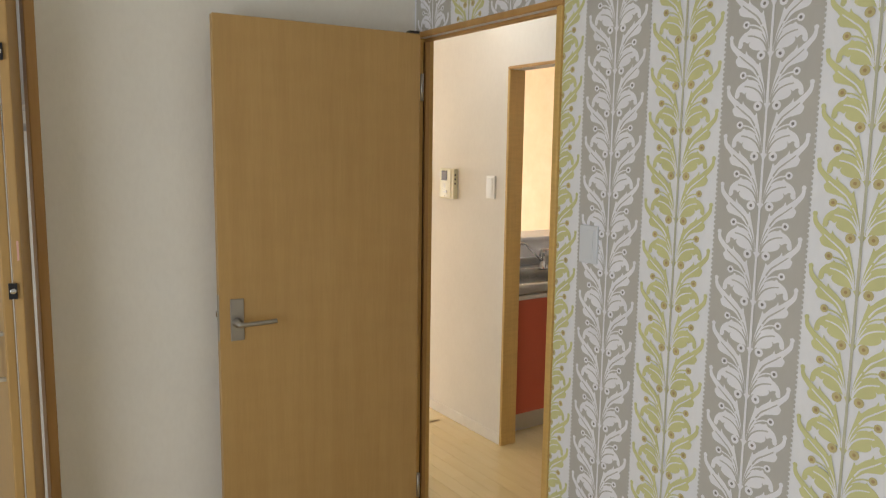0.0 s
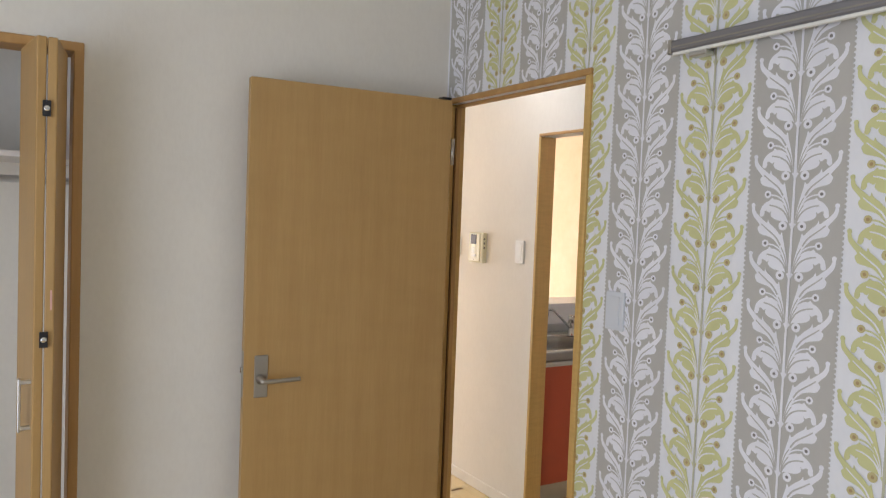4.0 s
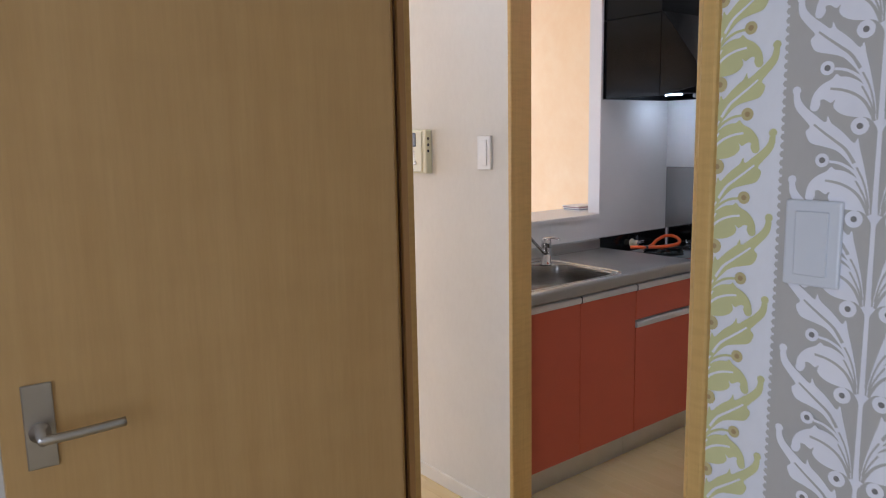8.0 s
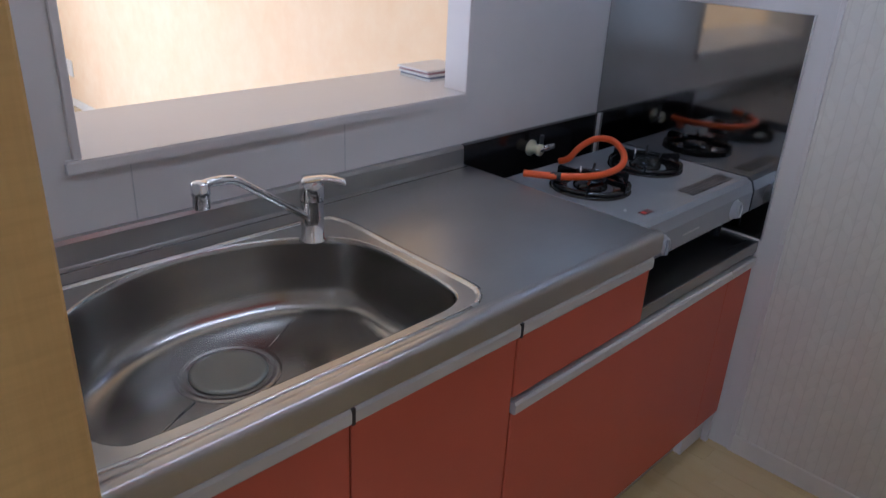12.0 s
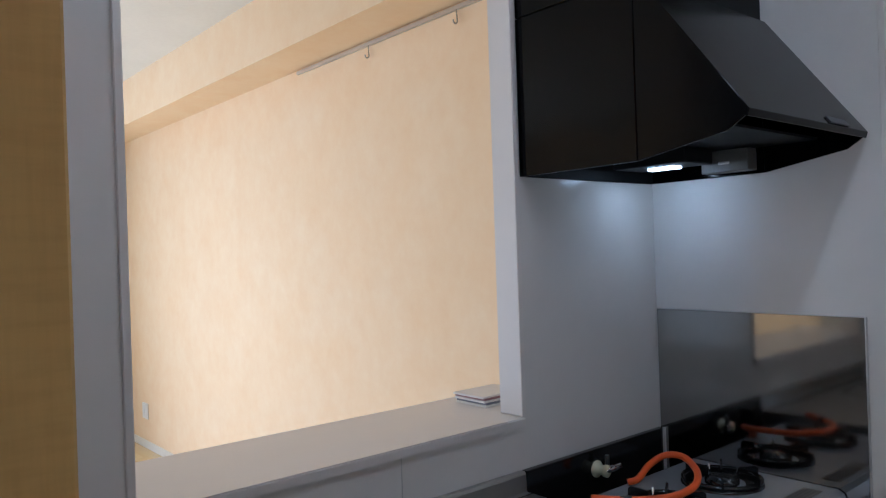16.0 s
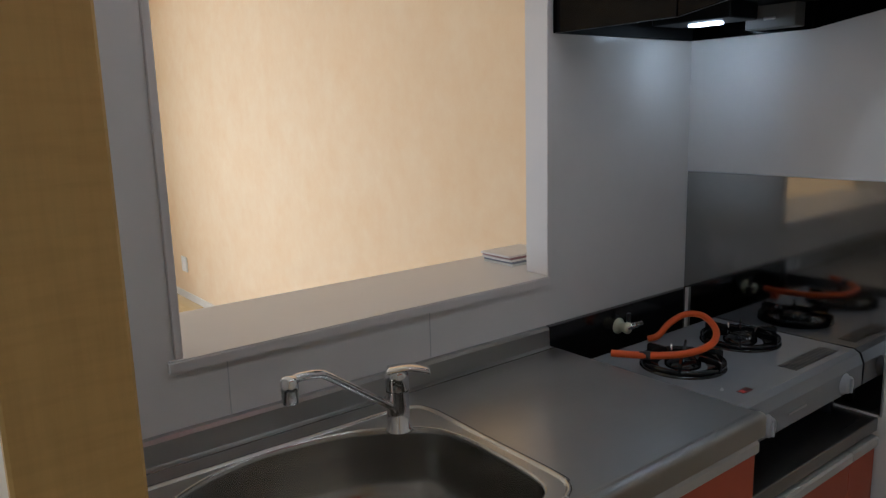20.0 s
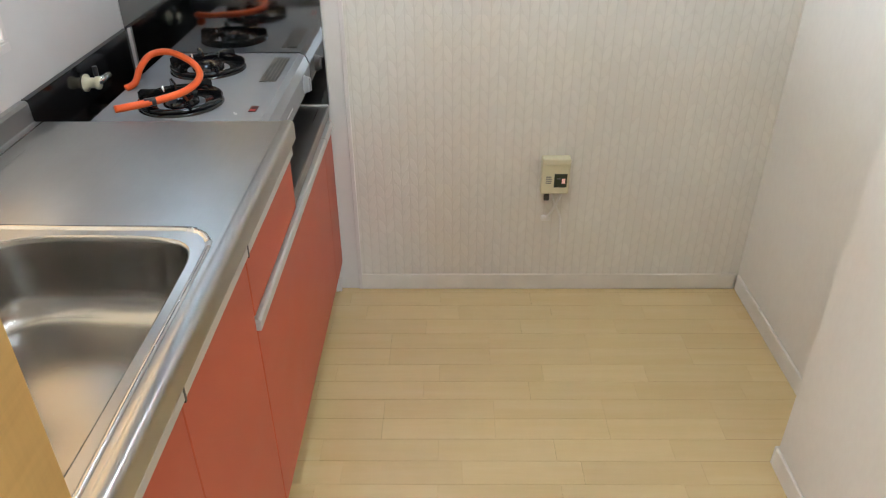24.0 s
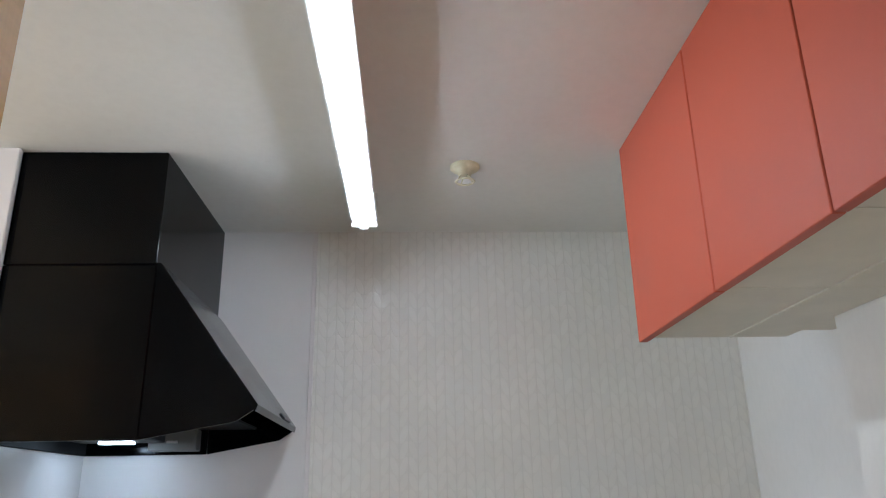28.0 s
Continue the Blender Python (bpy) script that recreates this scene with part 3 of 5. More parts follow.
PRINT = {key: ([], []) for key in ("stripe", "ink_white", "ink_green", "ink_ochre", "ink_heart", "ink_grey", "ink_stem", "vein_white", "vein_grey")}


def clip(poly, axis, limit, keep):
    """The part of a convex polygon on one side of a line."""
    out = []
    for p, q in zip(poly, poly[1:] + poly[:1]):
        a, b = keep * (p[axis] - limit), keep * (q[axis] - limit)
        if a >= 0:
            out.append(p)
        if (a > 0 > b) or (a < 0 < b):
            t = a / (a - b)
            out.append((p[0] + (q[0] - p[0]) * t, p[1] + (q[1] - p[1]) * t))
    return out


FIELDS = ((BY0, 2.9985, 0.0, ZB), (2.9985, YN, DZ + 0.0225, ZB), (D1 + 0.0225, YN, 0.0, DZ + 0.0225))


def print_face(key, pts, depth):
    for y0, y1, z0, z1 in FIELDS:
        if max(p[0] for p in pts) <= y0 or min(p[0] for p in pts) >= y1 or max(p[1] for p in pts) <= z0 or min(p[1] for p in pts) >= z1:
            continue
        poly = [(p[0], p[1]) for p in pts]
        for axis, limit, keep in ((0, y0, 1), (0, y1, -1), (1, z0, 1), (1, z1, -1)):
            poly = clip(poly, axis, limit, keep) if len(poly) > 2 else poly
        if len(poly) < 3:
            continue
        vs, fs = PRINT[key]
        k = len(vs)
        vs.extend((XA - depth, y, z) for y, z in poly)
        fs.append(tuple(range(k, k + len(poly))))


for k in range(-5, 8):
    top = 2.901 - k * SW
    mid = top - SW / 2
    grey = k % 2 == 0
    if grey:
        print_face("stripe", [(top - SW, 0.0), (top, 0.0), (top, ZB), (top - SW, ZB)], 0.0008)
    if mid > YN or mid < 0.6:
        continue
    phase = 1.345 if grey else 1.406
    keys = {0: "ink_white" if grey else "ink_green", 1: "vein_grey" if grey else "vein_white",
            2: "ink_white" if grey else "ink_ochre", 3: "ink_grey" if grey else "ink_heart", 4: "ink_white" if grey else "ink_stem"}
    for r in range(-13, 13):
        z0 = phase + r * SH
        for ink_, step_, poly in MOTIF:
            print_face(keys[ink_], [(mid + u, z0 + v) for u, v in poly], 0.0012 + 0.00005 * step_ + 0.00002 * (r % 2))
    for edge in (top, top - SW) if grey else ():
        for r in range(int(ZB / 0.0114)):
            cy, cz = edge, r * 0.0114
            print_face("stripe", [(cy + 0.0046 * math.cos(a * math.pi / 3), cz + 0.0046 * math.sin(a * math.pi / 3)) for a in range(6)], 0.0010)

for key, mkey, label in (("stripe", "print_grey", "grey stripes with a scalloped edge"), ("ink_white", "ink_white", "white leaf print"), ("ink_green", "ink_green", "yellow-green leaf print"),
                         ("ink_ochre", "ink_ochre", "ochre berries"), ("ink_heart", "ink_heart", "brown berry hearts"), ("ink_stem", "ink_stem", "grey-green stems"), ("ink_grey", "ink_grey", "dark berry hearts"), ("vein_white", "print_white", "white leaf veins"), ("vein_grey", "print_grey", "grey leaf veins")):
    vs, fs = PRINT[key]
    me = bpy.data.meshes.new("print_" + key)
    me.from_pydata(vs, [], fs)
    me.materials.append(M[mkey])
    ob = new("print_" + key, me)
    ob.parent = wall_print
    tagged(ob, label, "", "", "stuff")

# ---------------------------------------------------------------- bedroom
def plate(name, label, category, m, w, h, body, rockers, depth=0.009):
    """A switch or socket plate in its own axes: x across, z up, front at -y."""
    th = thing(name, label, category)
    part("plate", box(-w / 2, w / 2, -depth, 0, -h / 2, h / 2, 0.003, 2), body, th)
    for (x, z, rw, rh, mat_, nm) in rockers:
        part(nm, box(x - rw / 2, x + rw / 2, -depth - 0.0028, -depth + 0.001, z - rh / 2, z + rh / 2, 0.0012, 1), mat_, th)
    th.matrix_world = m
    return th


def on_west_face(x, y, z):
    return pose(x, y, z, 0, 0, -90)


plate("light_switch", "white rocker switch on the printed wall", "switch", on_west_face(XA - 0.0004, 2.854, 1.288), 0.072, 0.112, M["switch_white"],
      [(0, 0, 0.042, 0.084, M["switch_white"], "rocker")])
sock = plate("power_socket", "white double socket low on the printed wall", "socket", on_west_face(XA - 0.0004, 2.852, 0.300), 0.072, 0.12, M["plastic_white"],
             [(0, 0.022, 0.028, 0.026, M["plastic_white"], "socket_face"), (0, -0.022, 0.028, 0.026, M["plastic_white"], "socket_face")])


def socket_slots(th, zs, depth=0.0122):
    for z in zs:
        for x in (-0.006, 0.006):
            ob = part("slot", box(x - 0.001, x + 0.001, -depth, -depth + 0.0008, z - 0.0045, z + 0.0045), M["plastic_dark"], th)


socket_slots(sock, (0.022, -0.022))

# room door, standing open against the wall
door = thing("bedroom_door", "light oak veneer flush door standing wide open", "door")
DL = 0.759
part("leaf", box(0, DL, 0, 0.036, 0.008, 1.985, 0.0018, 1), M["door_wood"], door)
handle = part("handle_plate", box(DL - 0.081, DL - 0.035, -0.006, 0.0, 0.900, 1.045, 0.0015, 1), M["handle_metal"], door, "satin nickel lever plate")
bm = bmesh.new()
bm_lathe(bm, (DL - 0.057, -0.006, 0.963), (0, -1, 0), [(0.017, 0), (0.017, 0.006), (0.009, 0.008), (0.009, 0.045), (0, 0.045)], 24)
part("rose", bm, M["handle_metal"], handle)
bm = bmesh.new()
bm_tube(bm, spline([(DL - 0.055, -0.046, 0.963), (DL - 0.075, -0.050, 0.963), (DL - 0.125, -0.050, 0.964), (DL - 0.182, -0.048, 0.966)], 5), 0.008, 12)
part("lever", bm, M["handle_metal"], handle)
part("latch_plate", box(DL - 0.0005, DL + 0.0012, 0.006, 0.030, 0.90, 1.06), M["handle_metal"], door)
part("latch_bolt", box(DL, DL + 0.009, 0.011, 0.025, 0.985, 1.005, 0.002, 1), M["chrome"], door)
for hz in (1.79, 0.22):
    bm = bmesh.new()
    bm_cyl(bm, (-0.006, -0.004, hz - 0.05), (-0.006, -0.004, hz + 0.05), 0.0065, n=12)
    part("hinge", bm, M["handle_metal"], door)
part("top_pivot", box(0.005, 0.045, -0.003, 0.03, 1.9855, 1.994, 0.001, 1), M["plastic_dark"], door)
ang = math.degrees(math.atan2(3.748 - 3.700, 0.863 - 1.621))
door.matrix_world = Matrix.Translation((1.621, 3.700, 0)) @ pose(0, 0, 0, 0, 0, ang)
for ob in door.children_recursive:
    ob.data.transform(Matrix.Diagonal((1, -1, 1, 1)))
    ob.data.flip_normals()

# closet: folded bifold doors, shelf and rod
bifold = thing("bifold_closet_door", "pair of light wood closet leaves folded open", "closet door")


def bifold_leaf(p, q, nm):
    p, q = Vector((*p, 0)), Vector((*q, 0))
    d = q - p
    lf = part(nm, box(0, d.length, -0.0125, 0.0125, 0.012, 1.995, 0.004, 2), M["door_wood"], bifold)
    lf.matrix_local = Matrix.Translation(p) @ pose(0, 0, 0, 0, 0, math.degrees(math.atan2(d.y, d.x)))
    return lf


leaf_a = bifold_leaf((0.312, 3.845), (0.272, 3.615), "leaf")
leaf_b = bifold_leaf((0.2455, 3.612), (0.212, 3.855), "leaf")
for hz in (1.798, 1.156, 0.21):
    part("fold_hinge", box(0.2485, 0.2695, 3.6055, 3.6135, hz - 0.022, hz + 0.022, 0.001, 1), M["plastic_dark"], bifold, "dark fold hinge with a bright pin")
    bm = bmesh.new()
    bm_lathe(bm, (0.259, 3.606, hz), (0, -1, 0), [(0.008, 0), (0.008, 0.002), (0.005, 0.003), (0, 0.003)], 14)
    part("hinge_pin", bm, M["chrome"], bifold)
part("caution_label", box(0.2735, 0.2785, 3.6035, 3.6045, 1.240, 1.295), plain("faded_red_label", srgb(214, 170, 160), 0.5), bifold, "faded pink caution strip")
bm = bmesh.new()
bm_box(bm, 0.204, 0.236, 3.628, 3.644, 0.900, 0.910, 0.001, 1)
bm_box(bm, 0.204, 0.236, 3.628, 3.644, 1.030, 1.040, 0.001, 1)
bm_box(bm, 0.198, 0.206, 3.628, 3.644, 0.894, 1.046, 0.002, 2)
part("pull_handle", bm, M["alu"], bifold, "flat satin bracket pull")
bm = bmesh.new()
bm_cyl(bm, (0.300, 3.85, 0.004), (0.300, 3.85, 0.014), 0.006, n=10)
part("pivot", bm, M["plastic_dark"], bifold)

shelf = thing("closet_shelf", "white closet shelf board on the side walls", "shelf")
part("board", box(CX0 - 0.05, 0.42, 4.0, 4.45, 1.68, 1.70, 0.002, 1), M["sill_white"], shelf)
rod = thing("closet_rod", "aluminium clothes rod under the closet shelf", "clothes rod")
bm = bmesh.new()
bm_cyl(bm, (CX0 - 0.05, 4.2, 1.615), (0.42, 4.2, 1.615), 0.0125, n=16)
part("tube", bm, M["alu"], rod)
bm = bmesh.new()
bm_lathe(bm, (0.42, 4.2, 1.615), (-1, 0, 0), [(0.026, 0), (0.026, 0.006), (0.016, 0.008), (0.016, 0.02)], 20)
part("socket", bm, M["alu"], rod)

# hanging rail on the printed wall
rail = thing("wall_rail", "silver aluminium hanging rail on the printed wall", "rail")
bm = bmesh.new()
bm_prism(bm, [(XA - 0.038, 1.992), (XA - 0.042, 1.998), (XA - 0.042, 2.018), (XA - 0.038, 2.024), (XA - 0.012, 2.024), (XA - 0.012, 1.992)], "y", 0.55, 2.66)
M["rail_grey"] = plain("grey_anodised_rail", (0.30, 0.30, 0.33, 1), 0.42, 0.8, vary=0.04)
part("profile", bm, M["rail_grey"], rail)
part("lower_lip", box(XA - 0.0425, XA - 0.030, 0.55, 2.655, 1.984, 1.9915, 0.001, 1), M["plastic_white"], rail, "white lower lip of the rail")
part("end_cap", box(XA - 0.044, XA - 0.010, 2.66, 2.672, 1.989, 2.027, 0.002, 1), M["handle_metal"], rail)
for y in (2.60, 1.75, 0.9):
    part("bracket", box(XA - 0.012, XA - 0.0006, y - 0.02, y + 0.02, 1.995, 2.021, 0.001, 1), M["alu"], rail)
part("slider", box(XA - 0.046, XA - 0.014, 2.545, 2.600, 1.970, 1.9835, 0.003, 1), M["alu"], rail)
part("slot_line", box(XA - 0.0432, XA - 0.042, 0.55, 2.655, 2.004, 2.0075), M["handle_metal"], rail)


def window(name, m, w, h, label):
    """A sliding window in its own axes: x across, z up from the sill, y through the wall."""
    win = tagged(new(name), label, "window", "", "structure")
    for nm, b in (("window_frame", (0, w, 0, 0.09, 0, 0.04)), ("window_frame", (0, w, 0, 0.09, h - 0.04, h)), ("window_frame", (0, 0.04, 0, 0.09, 0.04, h - 0.04)), ("window_frame", (w - 0.04, w, 0, 0.09, 0.04, h - 0.04))):
        part(nm, box(*b, bevel=0.003, seg=1), M["alu"], win)
    for x0, x1, y in ((0.04, w / 2 + 0.02, 0.05), (w / 2 - 0.02, w - 0.04, 0.02)):
        for b in ((x0, x1, y, y + 0.025, 0.04, 0.085), (x0, x1, y, y + 0.025, h - 0.085, h - 0.04), (x0, x0 + 0.045, y, y + 0.025, 0.085, h - 0.085), (x1 - 0.045, x1, y, y + 0.025, 0.085, h - 0.085)):
            part("sash", box(*b), M["alu"], win)
        g = part("pane", box(x0 + 0.045, x1 - 0.045, y + 0.01, y + 0.015, 0.085, h - 0.085), M["glass"], win)
        g.visible_shadow = False
    win.matrix_world = m
    return win


window("window_1", Matrix.Translation((BX0 - 0.02, 0.75, 0.12)) @ pose(0, 0, 0, 0, 0, 90), 1.8, 1.98, "aluminium sliding window of the bedroom")
window("window_2", Matrix.Translation((-1.22, 7.70, 0.0)) @ pose(0, 0, 0, 0, 0, 90), 2.1, 2.0, "tall aluminium sliding window of the living room")

window("window_3", Matrix.Translation((0.3, YL + 0.02, 0.0)), 2.7, 2.0, "wide aluminium balcony window of the living room")

# ---------------------------------------------------------------- hall
plate("hall_switch", "white rocker switch beside the kitchen doorway", "switch", on_west_face(XB - 0.0004, 4.386, 1.372), 0.072, 0.12, M["plastic_white"],
      [(0, 0, 0.036, 0.090, M["plastic_white"], "rocker")])
plate("triple_switch", "white triple rocker switch on the hall wall", "switch", on_west_face(XB - 0.0004, 4.998, 1.376), 0.072, 0.12, M["plastic_white"],
      [(0, 0.030, 0.036, 0.028, M["plastic_white"], "rocker"), (0, 0, 0.036, 0.028, M["plastic_white"], "rocker"), (0, -0.030, 0.036, 0.028, M["plastic_white"], "rocker")])

icom = thing("intercom_station", "ivory plastic video intercom on the hall wall", "intercom")
IX, IY, IZ = XB, 4.768, 1.376
part("housing", box(-0.070, 0.072, -0.030, 0, -0.086, 0.084, 0.006, 2), M["ivory"], icom)
part("front_panel", box(-0.066, 0.048, -0.034, -0.029, -0.080, 0.080, 0.003, 1), M["ivory"], icom)
part("screen_bezel", box(-0.044, 0.012, -0.0355, -0.033, 0.018, 0.072, 0.001, 1), M["plastic_dark"], icom)
part("screen", box(-0.039, 0.007, -0.0362, -0.034, 0.023, 0.067), M["screen"], icom)
for i in range(6):
    part("speaker_slot", box(-0.032, 0.002, -0.0346, -0.0335, -0.0005 - i * 0.0065, 0.0015 - i * 0.0065), M["handle_metal"], icom)
bm = bmesh.new()
bm_lathe(bm, (0.006, -0.034, -0.046), (0, -1, 0), [(0.008, 0), (0.008, 0.003), (0.006, 0.0045), (0, 0.0045)], 18)
part("call_button", bm, M["plastic_white"], icom)
part("legend_bar", box(-0.034, -0.006, -0.0344, -0.0335, -0.050, -0.0475), M["alu"], icom)
part("legend_bar", box(-0.034, 0.012, -0.0344, -0.0335, -0.0625, -0.0615), M["alu"], icom)
part("microphone_hole", box(-0.014, -0.006, -0.0344, -0.0335, -0.073, -0.069), M["plastic_dark"], icom)
for i in range(3):
    part("side_button", box(0.0715, 0.0735, -0.024, -0.016, 0.044 - i * 0.024, 0.054 - i * 0.024), M["plastic_dark"], icom)
icom.matrix_world = on_west_face(XB - 0.0003, IY, IZ)

hl = thing("hall_downlight", "round recessed white downlight in the hall ceiling, lit", "downlight")
bm = bmesh.new()
bm_lathe(bm, (2.147, 4.21, 2.4995), (0, 0, -1), [(0.062, 0), (0.062, 0.004), (0.050, 0.006), (0.046, 0.001)], 32)
part("trim_ring", bm, M["plastic_white"], hl)
bm = bmesh.new()
bm_lathe(bm, (2.147, 4.21, 2.4985), (0, 0, -1), [(0.045, 0), (0.043, 0.002), (0, 0.003)], 28)
part("lens", bm, M["downlight"], hl, "glowing lens")

# ---------------------------------------------------------------- kitchen: worktop, sink, tap
ZT = 0.845
CL, CR = 2.5815, 3.718
BOWL = [(2.70, 4.366), (2.95, 4.362), (3.10, 4.362), (3.170, 4.366), (3.206, 4.388), (3.222, 4.440), (3.227, 4.530), (3.226, 4.610), (3.208, 4.675), (3.158, 4.722),
        (3.074, 4.770), (2.959, 4.793), (2.870, 4.788), (2.780, 4.760), (2.700, 4.703), (2.648, 4.630), (2.626, 4.540), (2.624, 4.440), (2.645, 4.380)]


def loop(pts, n=5):
    pts = [Vector((*p, 0)) for p in pts]
    m = len(pts)
    out = []
    for i in range(m):
        a, b, c, d = pts[i - 1], pts[i], pts[(i + 1) % m], pts[(i + 2) % m]
        for k in range(n):
            t = k / n
            out.append(0.5 * ((2 * b) + (c - a) * t + (2 * a - 5 * b + 4 * c - d) * t * t + (3 * b - a - 3 * c + d) * t ** 3))
    return out


RING = loop(BOWL)
MIDDLE = sum(RING, Vector()) / len(RING)


def inset(ring, d):
    out = []
    m = len(ring)
    for i, p in enumerate(ring):
        t = (ring[(i + 1) % m] - ring[i - 1]).normalized()
        out.append(p + Vector((-t.y, t.x, 0)) * d)
    return out


worktop = thing("worktop", "brushed stainless steel kitchen worktop with pressed edges", "worktop")
RIM = loop([(2.610, 4.338), (2.9, 4.334), (3.17, 4.334), (3.220, 4.343), (3.247, 4.368), (3.256, 4.410), (3.258, 4.56), (3.262, 4.70), (3.260, 4.752), (3.244, 4.786), (3.19, 4.800), (3.08, 4.802), (2.8, 4.804), (2.620, 4.802), (2.602, 4.78), (2.598, 4.40)])


def sheet(outer, inner):
    """A flat sheet between two loops of 3D points."""
    bm = bmesh.new()
    lps = [[bm.verts.new(p) for p in lp] for lp in (outer, inner)]
    es = [bm.edges.new((lp[i], lp[(i + 1) % len(lp)])) for lp in lps for i in range(len(lp))]
    bmesh.ops.triangle_fill(bm, use_beauty=True, edges=es)
    return bm


part("top_sheet", sheet([(CL, 4.331, ZT), (CR, 4.331, ZT), (CR, 4.862, ZT), (CL, 4.862, ZT)], [(p.x, p.y, ZT) for p in RIM]), M["steel"], worktop)
bm = bmesh.new()
nose = spline([(4.331, ZT, 0), (4.325, ZT + 0.0004, 0), (4.320, ZT + 0.0022, 0), (4.313, ZT + 0.0026, 0), (4.305, ZT + 0.0012, 0), (4.301, ZT - 0.004, 0), (4.300, ZT - 0.012, 0)], 5)
bm_prism(bm, [(p.x, p.y) for p in nose] + [(4.300, 0.804), (4.304, 0.799), (4.331, 0.799)], "x", CL, CR + 0.002)
for f in bm.faces:
    f.smooth = len(f.verts) == 4 and min(v.co.z for v in f.verts) > ZT - 0.013
    if not f.smooth:
        for e in f.edges:
            e.smooth = False
part("front_edge", bm, M["steel_flange"], worktop)
bm = bmesh.new()
bm_prism(bm, [(4.862, ZT), (4.8660, ZT + 0.0016), (4.867, ZT + 0.041), (4.871, ZT + 0.048), (4.8845, ZT + 0.048), (4.8845, ZT)], "x", CL, CR)
part("upstand", bm, M["steel"], worktop)
bm = bmesh.new()
prev = None
for off, z in ((0.0, ZT - 0.002), (0.0005, ZT + 0.0004), (0.0025, ZT + 0.0022), (0.005, ZT + 0.0026), (0.0075, ZT + 0.0018), (0.0100, ZT - 0.0004), (0.0112, ZT - 0.0014)):
    ring = [bm.verts.new((p.x, p.y, z)) for p in inset(RIM, off)]
    if prev:
        for i in range(len(ring)):
            bm.faces.new((prev[i], prev[(i + 1) % len(ring)], ring[(i + 1) % len(ring)], ring[i])).smooth = True
    prev = ring
part("sink_bead", bm, M["steel_highlight"], worktop, "raised bead round the sink")
# Flat dark strip along the outer side of the bead, not at the front.
bm = bmesh.new()
outer, inner = inset(RIM, -0.0020), inset(RIM, 0.0004)
for i in range(len(RIM)):
    k = (i + 1) % len(RIM)
    if min(RIM[i].y, RIM[k].y) > 4.37 and RIM[i].x > 2.62:
        bm.faces.new([bm.verts.new((p.x, p.y, ZT + 0.0004)) for p in (outer[i], outer[k], inner[k], inner[i])])
part("rim_gap", bm, M["plastic_dark"], worktop, "dark line round the sink bead")
part("end_flange", box(CR, CR + 0.003, 4.305, 4.86, 0.80, ZT - 0.001), M["steel"], worktop)
part("back_ledge_line", box(CL, CR, 4.846, 4.849, ZT - 0.001, ZT + 0.0012), M["steel_bowl"], worktop)

sink = thing("kitchen_sink", "deep satin stainless steel sink bowl", "sink")
bm = bmesh.new()
prev = None
for d, z in ((-0.0045, ZT - 0.0014), (-0.002, ZT - 0.0022), (0.0005, ZT - 0.006), (0.002, ZT - 0.014), (0.006, 0.79), (0.010, 0.752), (0.018, 0.729), (0.030, 0.715), (0.044, 0.707), (0.064, 0.7035), (0.12, 0.703)):
    ring = [bm.verts.new((p.x, p.y, z)) for p in (inset(RING, d) if d < 0.02 else [q.lerp(MIDDLE, (d - 0.018) / 0.27) for q in inset(RING, 0.018)])]
    if prev:
        for i in range(len(ring)):
            f = bm.faces.new((prev[i], prev[(i + 1) % len(ring)], ring[(i + 1) % len(ring)], ring[i]))
            f.smooth = True
    prev = ring
f = bm.faces.new(prev)
bmesh.ops.triangulate(bm, faces=[f])
bowl = part("bowl", bm, M["steel_bowl"], sink)
part("flange", sheet([(p.x, p.y, ZT - 0.0014) for p in inset(RIM, 0.0110)], [(p.x, p.y, ZT - 0.0014) for p in inset(RING, -0.0045)]), M["steel_flange"], sink, "bright pressed sink flange")
DX, DY = 2.912, 4.616
bm = bmesh.new()
bm_lathe(bm, (DX, DY, 0.7035), (0, 0, 1), [(0.087, 0.0), (0.085, 0.0012), (0.078, 0.0012), (0.072, -0.0006), (0.064, -0.0012)], 48)
part("drain_ring", bm, M["steel_bowl"], sink)
bm = bmesh.new()
bm_lathe(bm, (DX, DY, 0.7035), (0, 0, 1), [(0.0645, 0.0002), (0.0635, 0.003), (0.057, 0.0045), (0.052, 0.0036), (0.0, 0.0040)], 48)
part("drain_cover", bm, plain("drain_cover_steel", (0.33, 0.34, 0.31, 1), 0.45, 0.8), sink, "round brushed strainer lid")
for p, q in (((3.005, 4.640), (3.10, 4.700)), ((2.83, 4.575), (2.72, 4.52))):
    bm = bmesh.new()
    bm_tube(bm, [(*p, 0.7035), (*q, 0.7037)], 0.0016, 6)
    part("drain_crease", bm, M["steel_bowl"], sink)

tap = thing("kitchen_tap", "chrome single lever mixer tap with a swivel spout", "tap")
FX, FY = 3.155, 4.714
bm = bmesh.new()
bm_lathe(bm, (FX, FY, ZT), (0, 0, 1), [(0.0255, 0), (0.0255, 0.003), (0.0215, 0.006), (0.0210, 0.05), (0.0215, 0.078)], 32)
part("body", bm, M["chrome"], tap)
bm = bmesh.new()
bm_lathe(bm, (FX, FY, ZT + 0.079), (0, 0, 1), [(0.0205, 0), (0.0225, 0.002), (0.0225, 0.030), (0.0205, 0.038), (0.014, 0.041), (0.0, 0.042)], 32)
part("cap", bm, M["chrome"], tap)
bm = bmesh.new()
pts = spline([(FX - 0.016, FY + 0.008, ZT + 0.118), (FX + 0.020, FY - 0.016, ZT + 0.122), (FX + 0.050, FY - 0.036, ZT + 0.113)], 5)
n0 = len(pts)
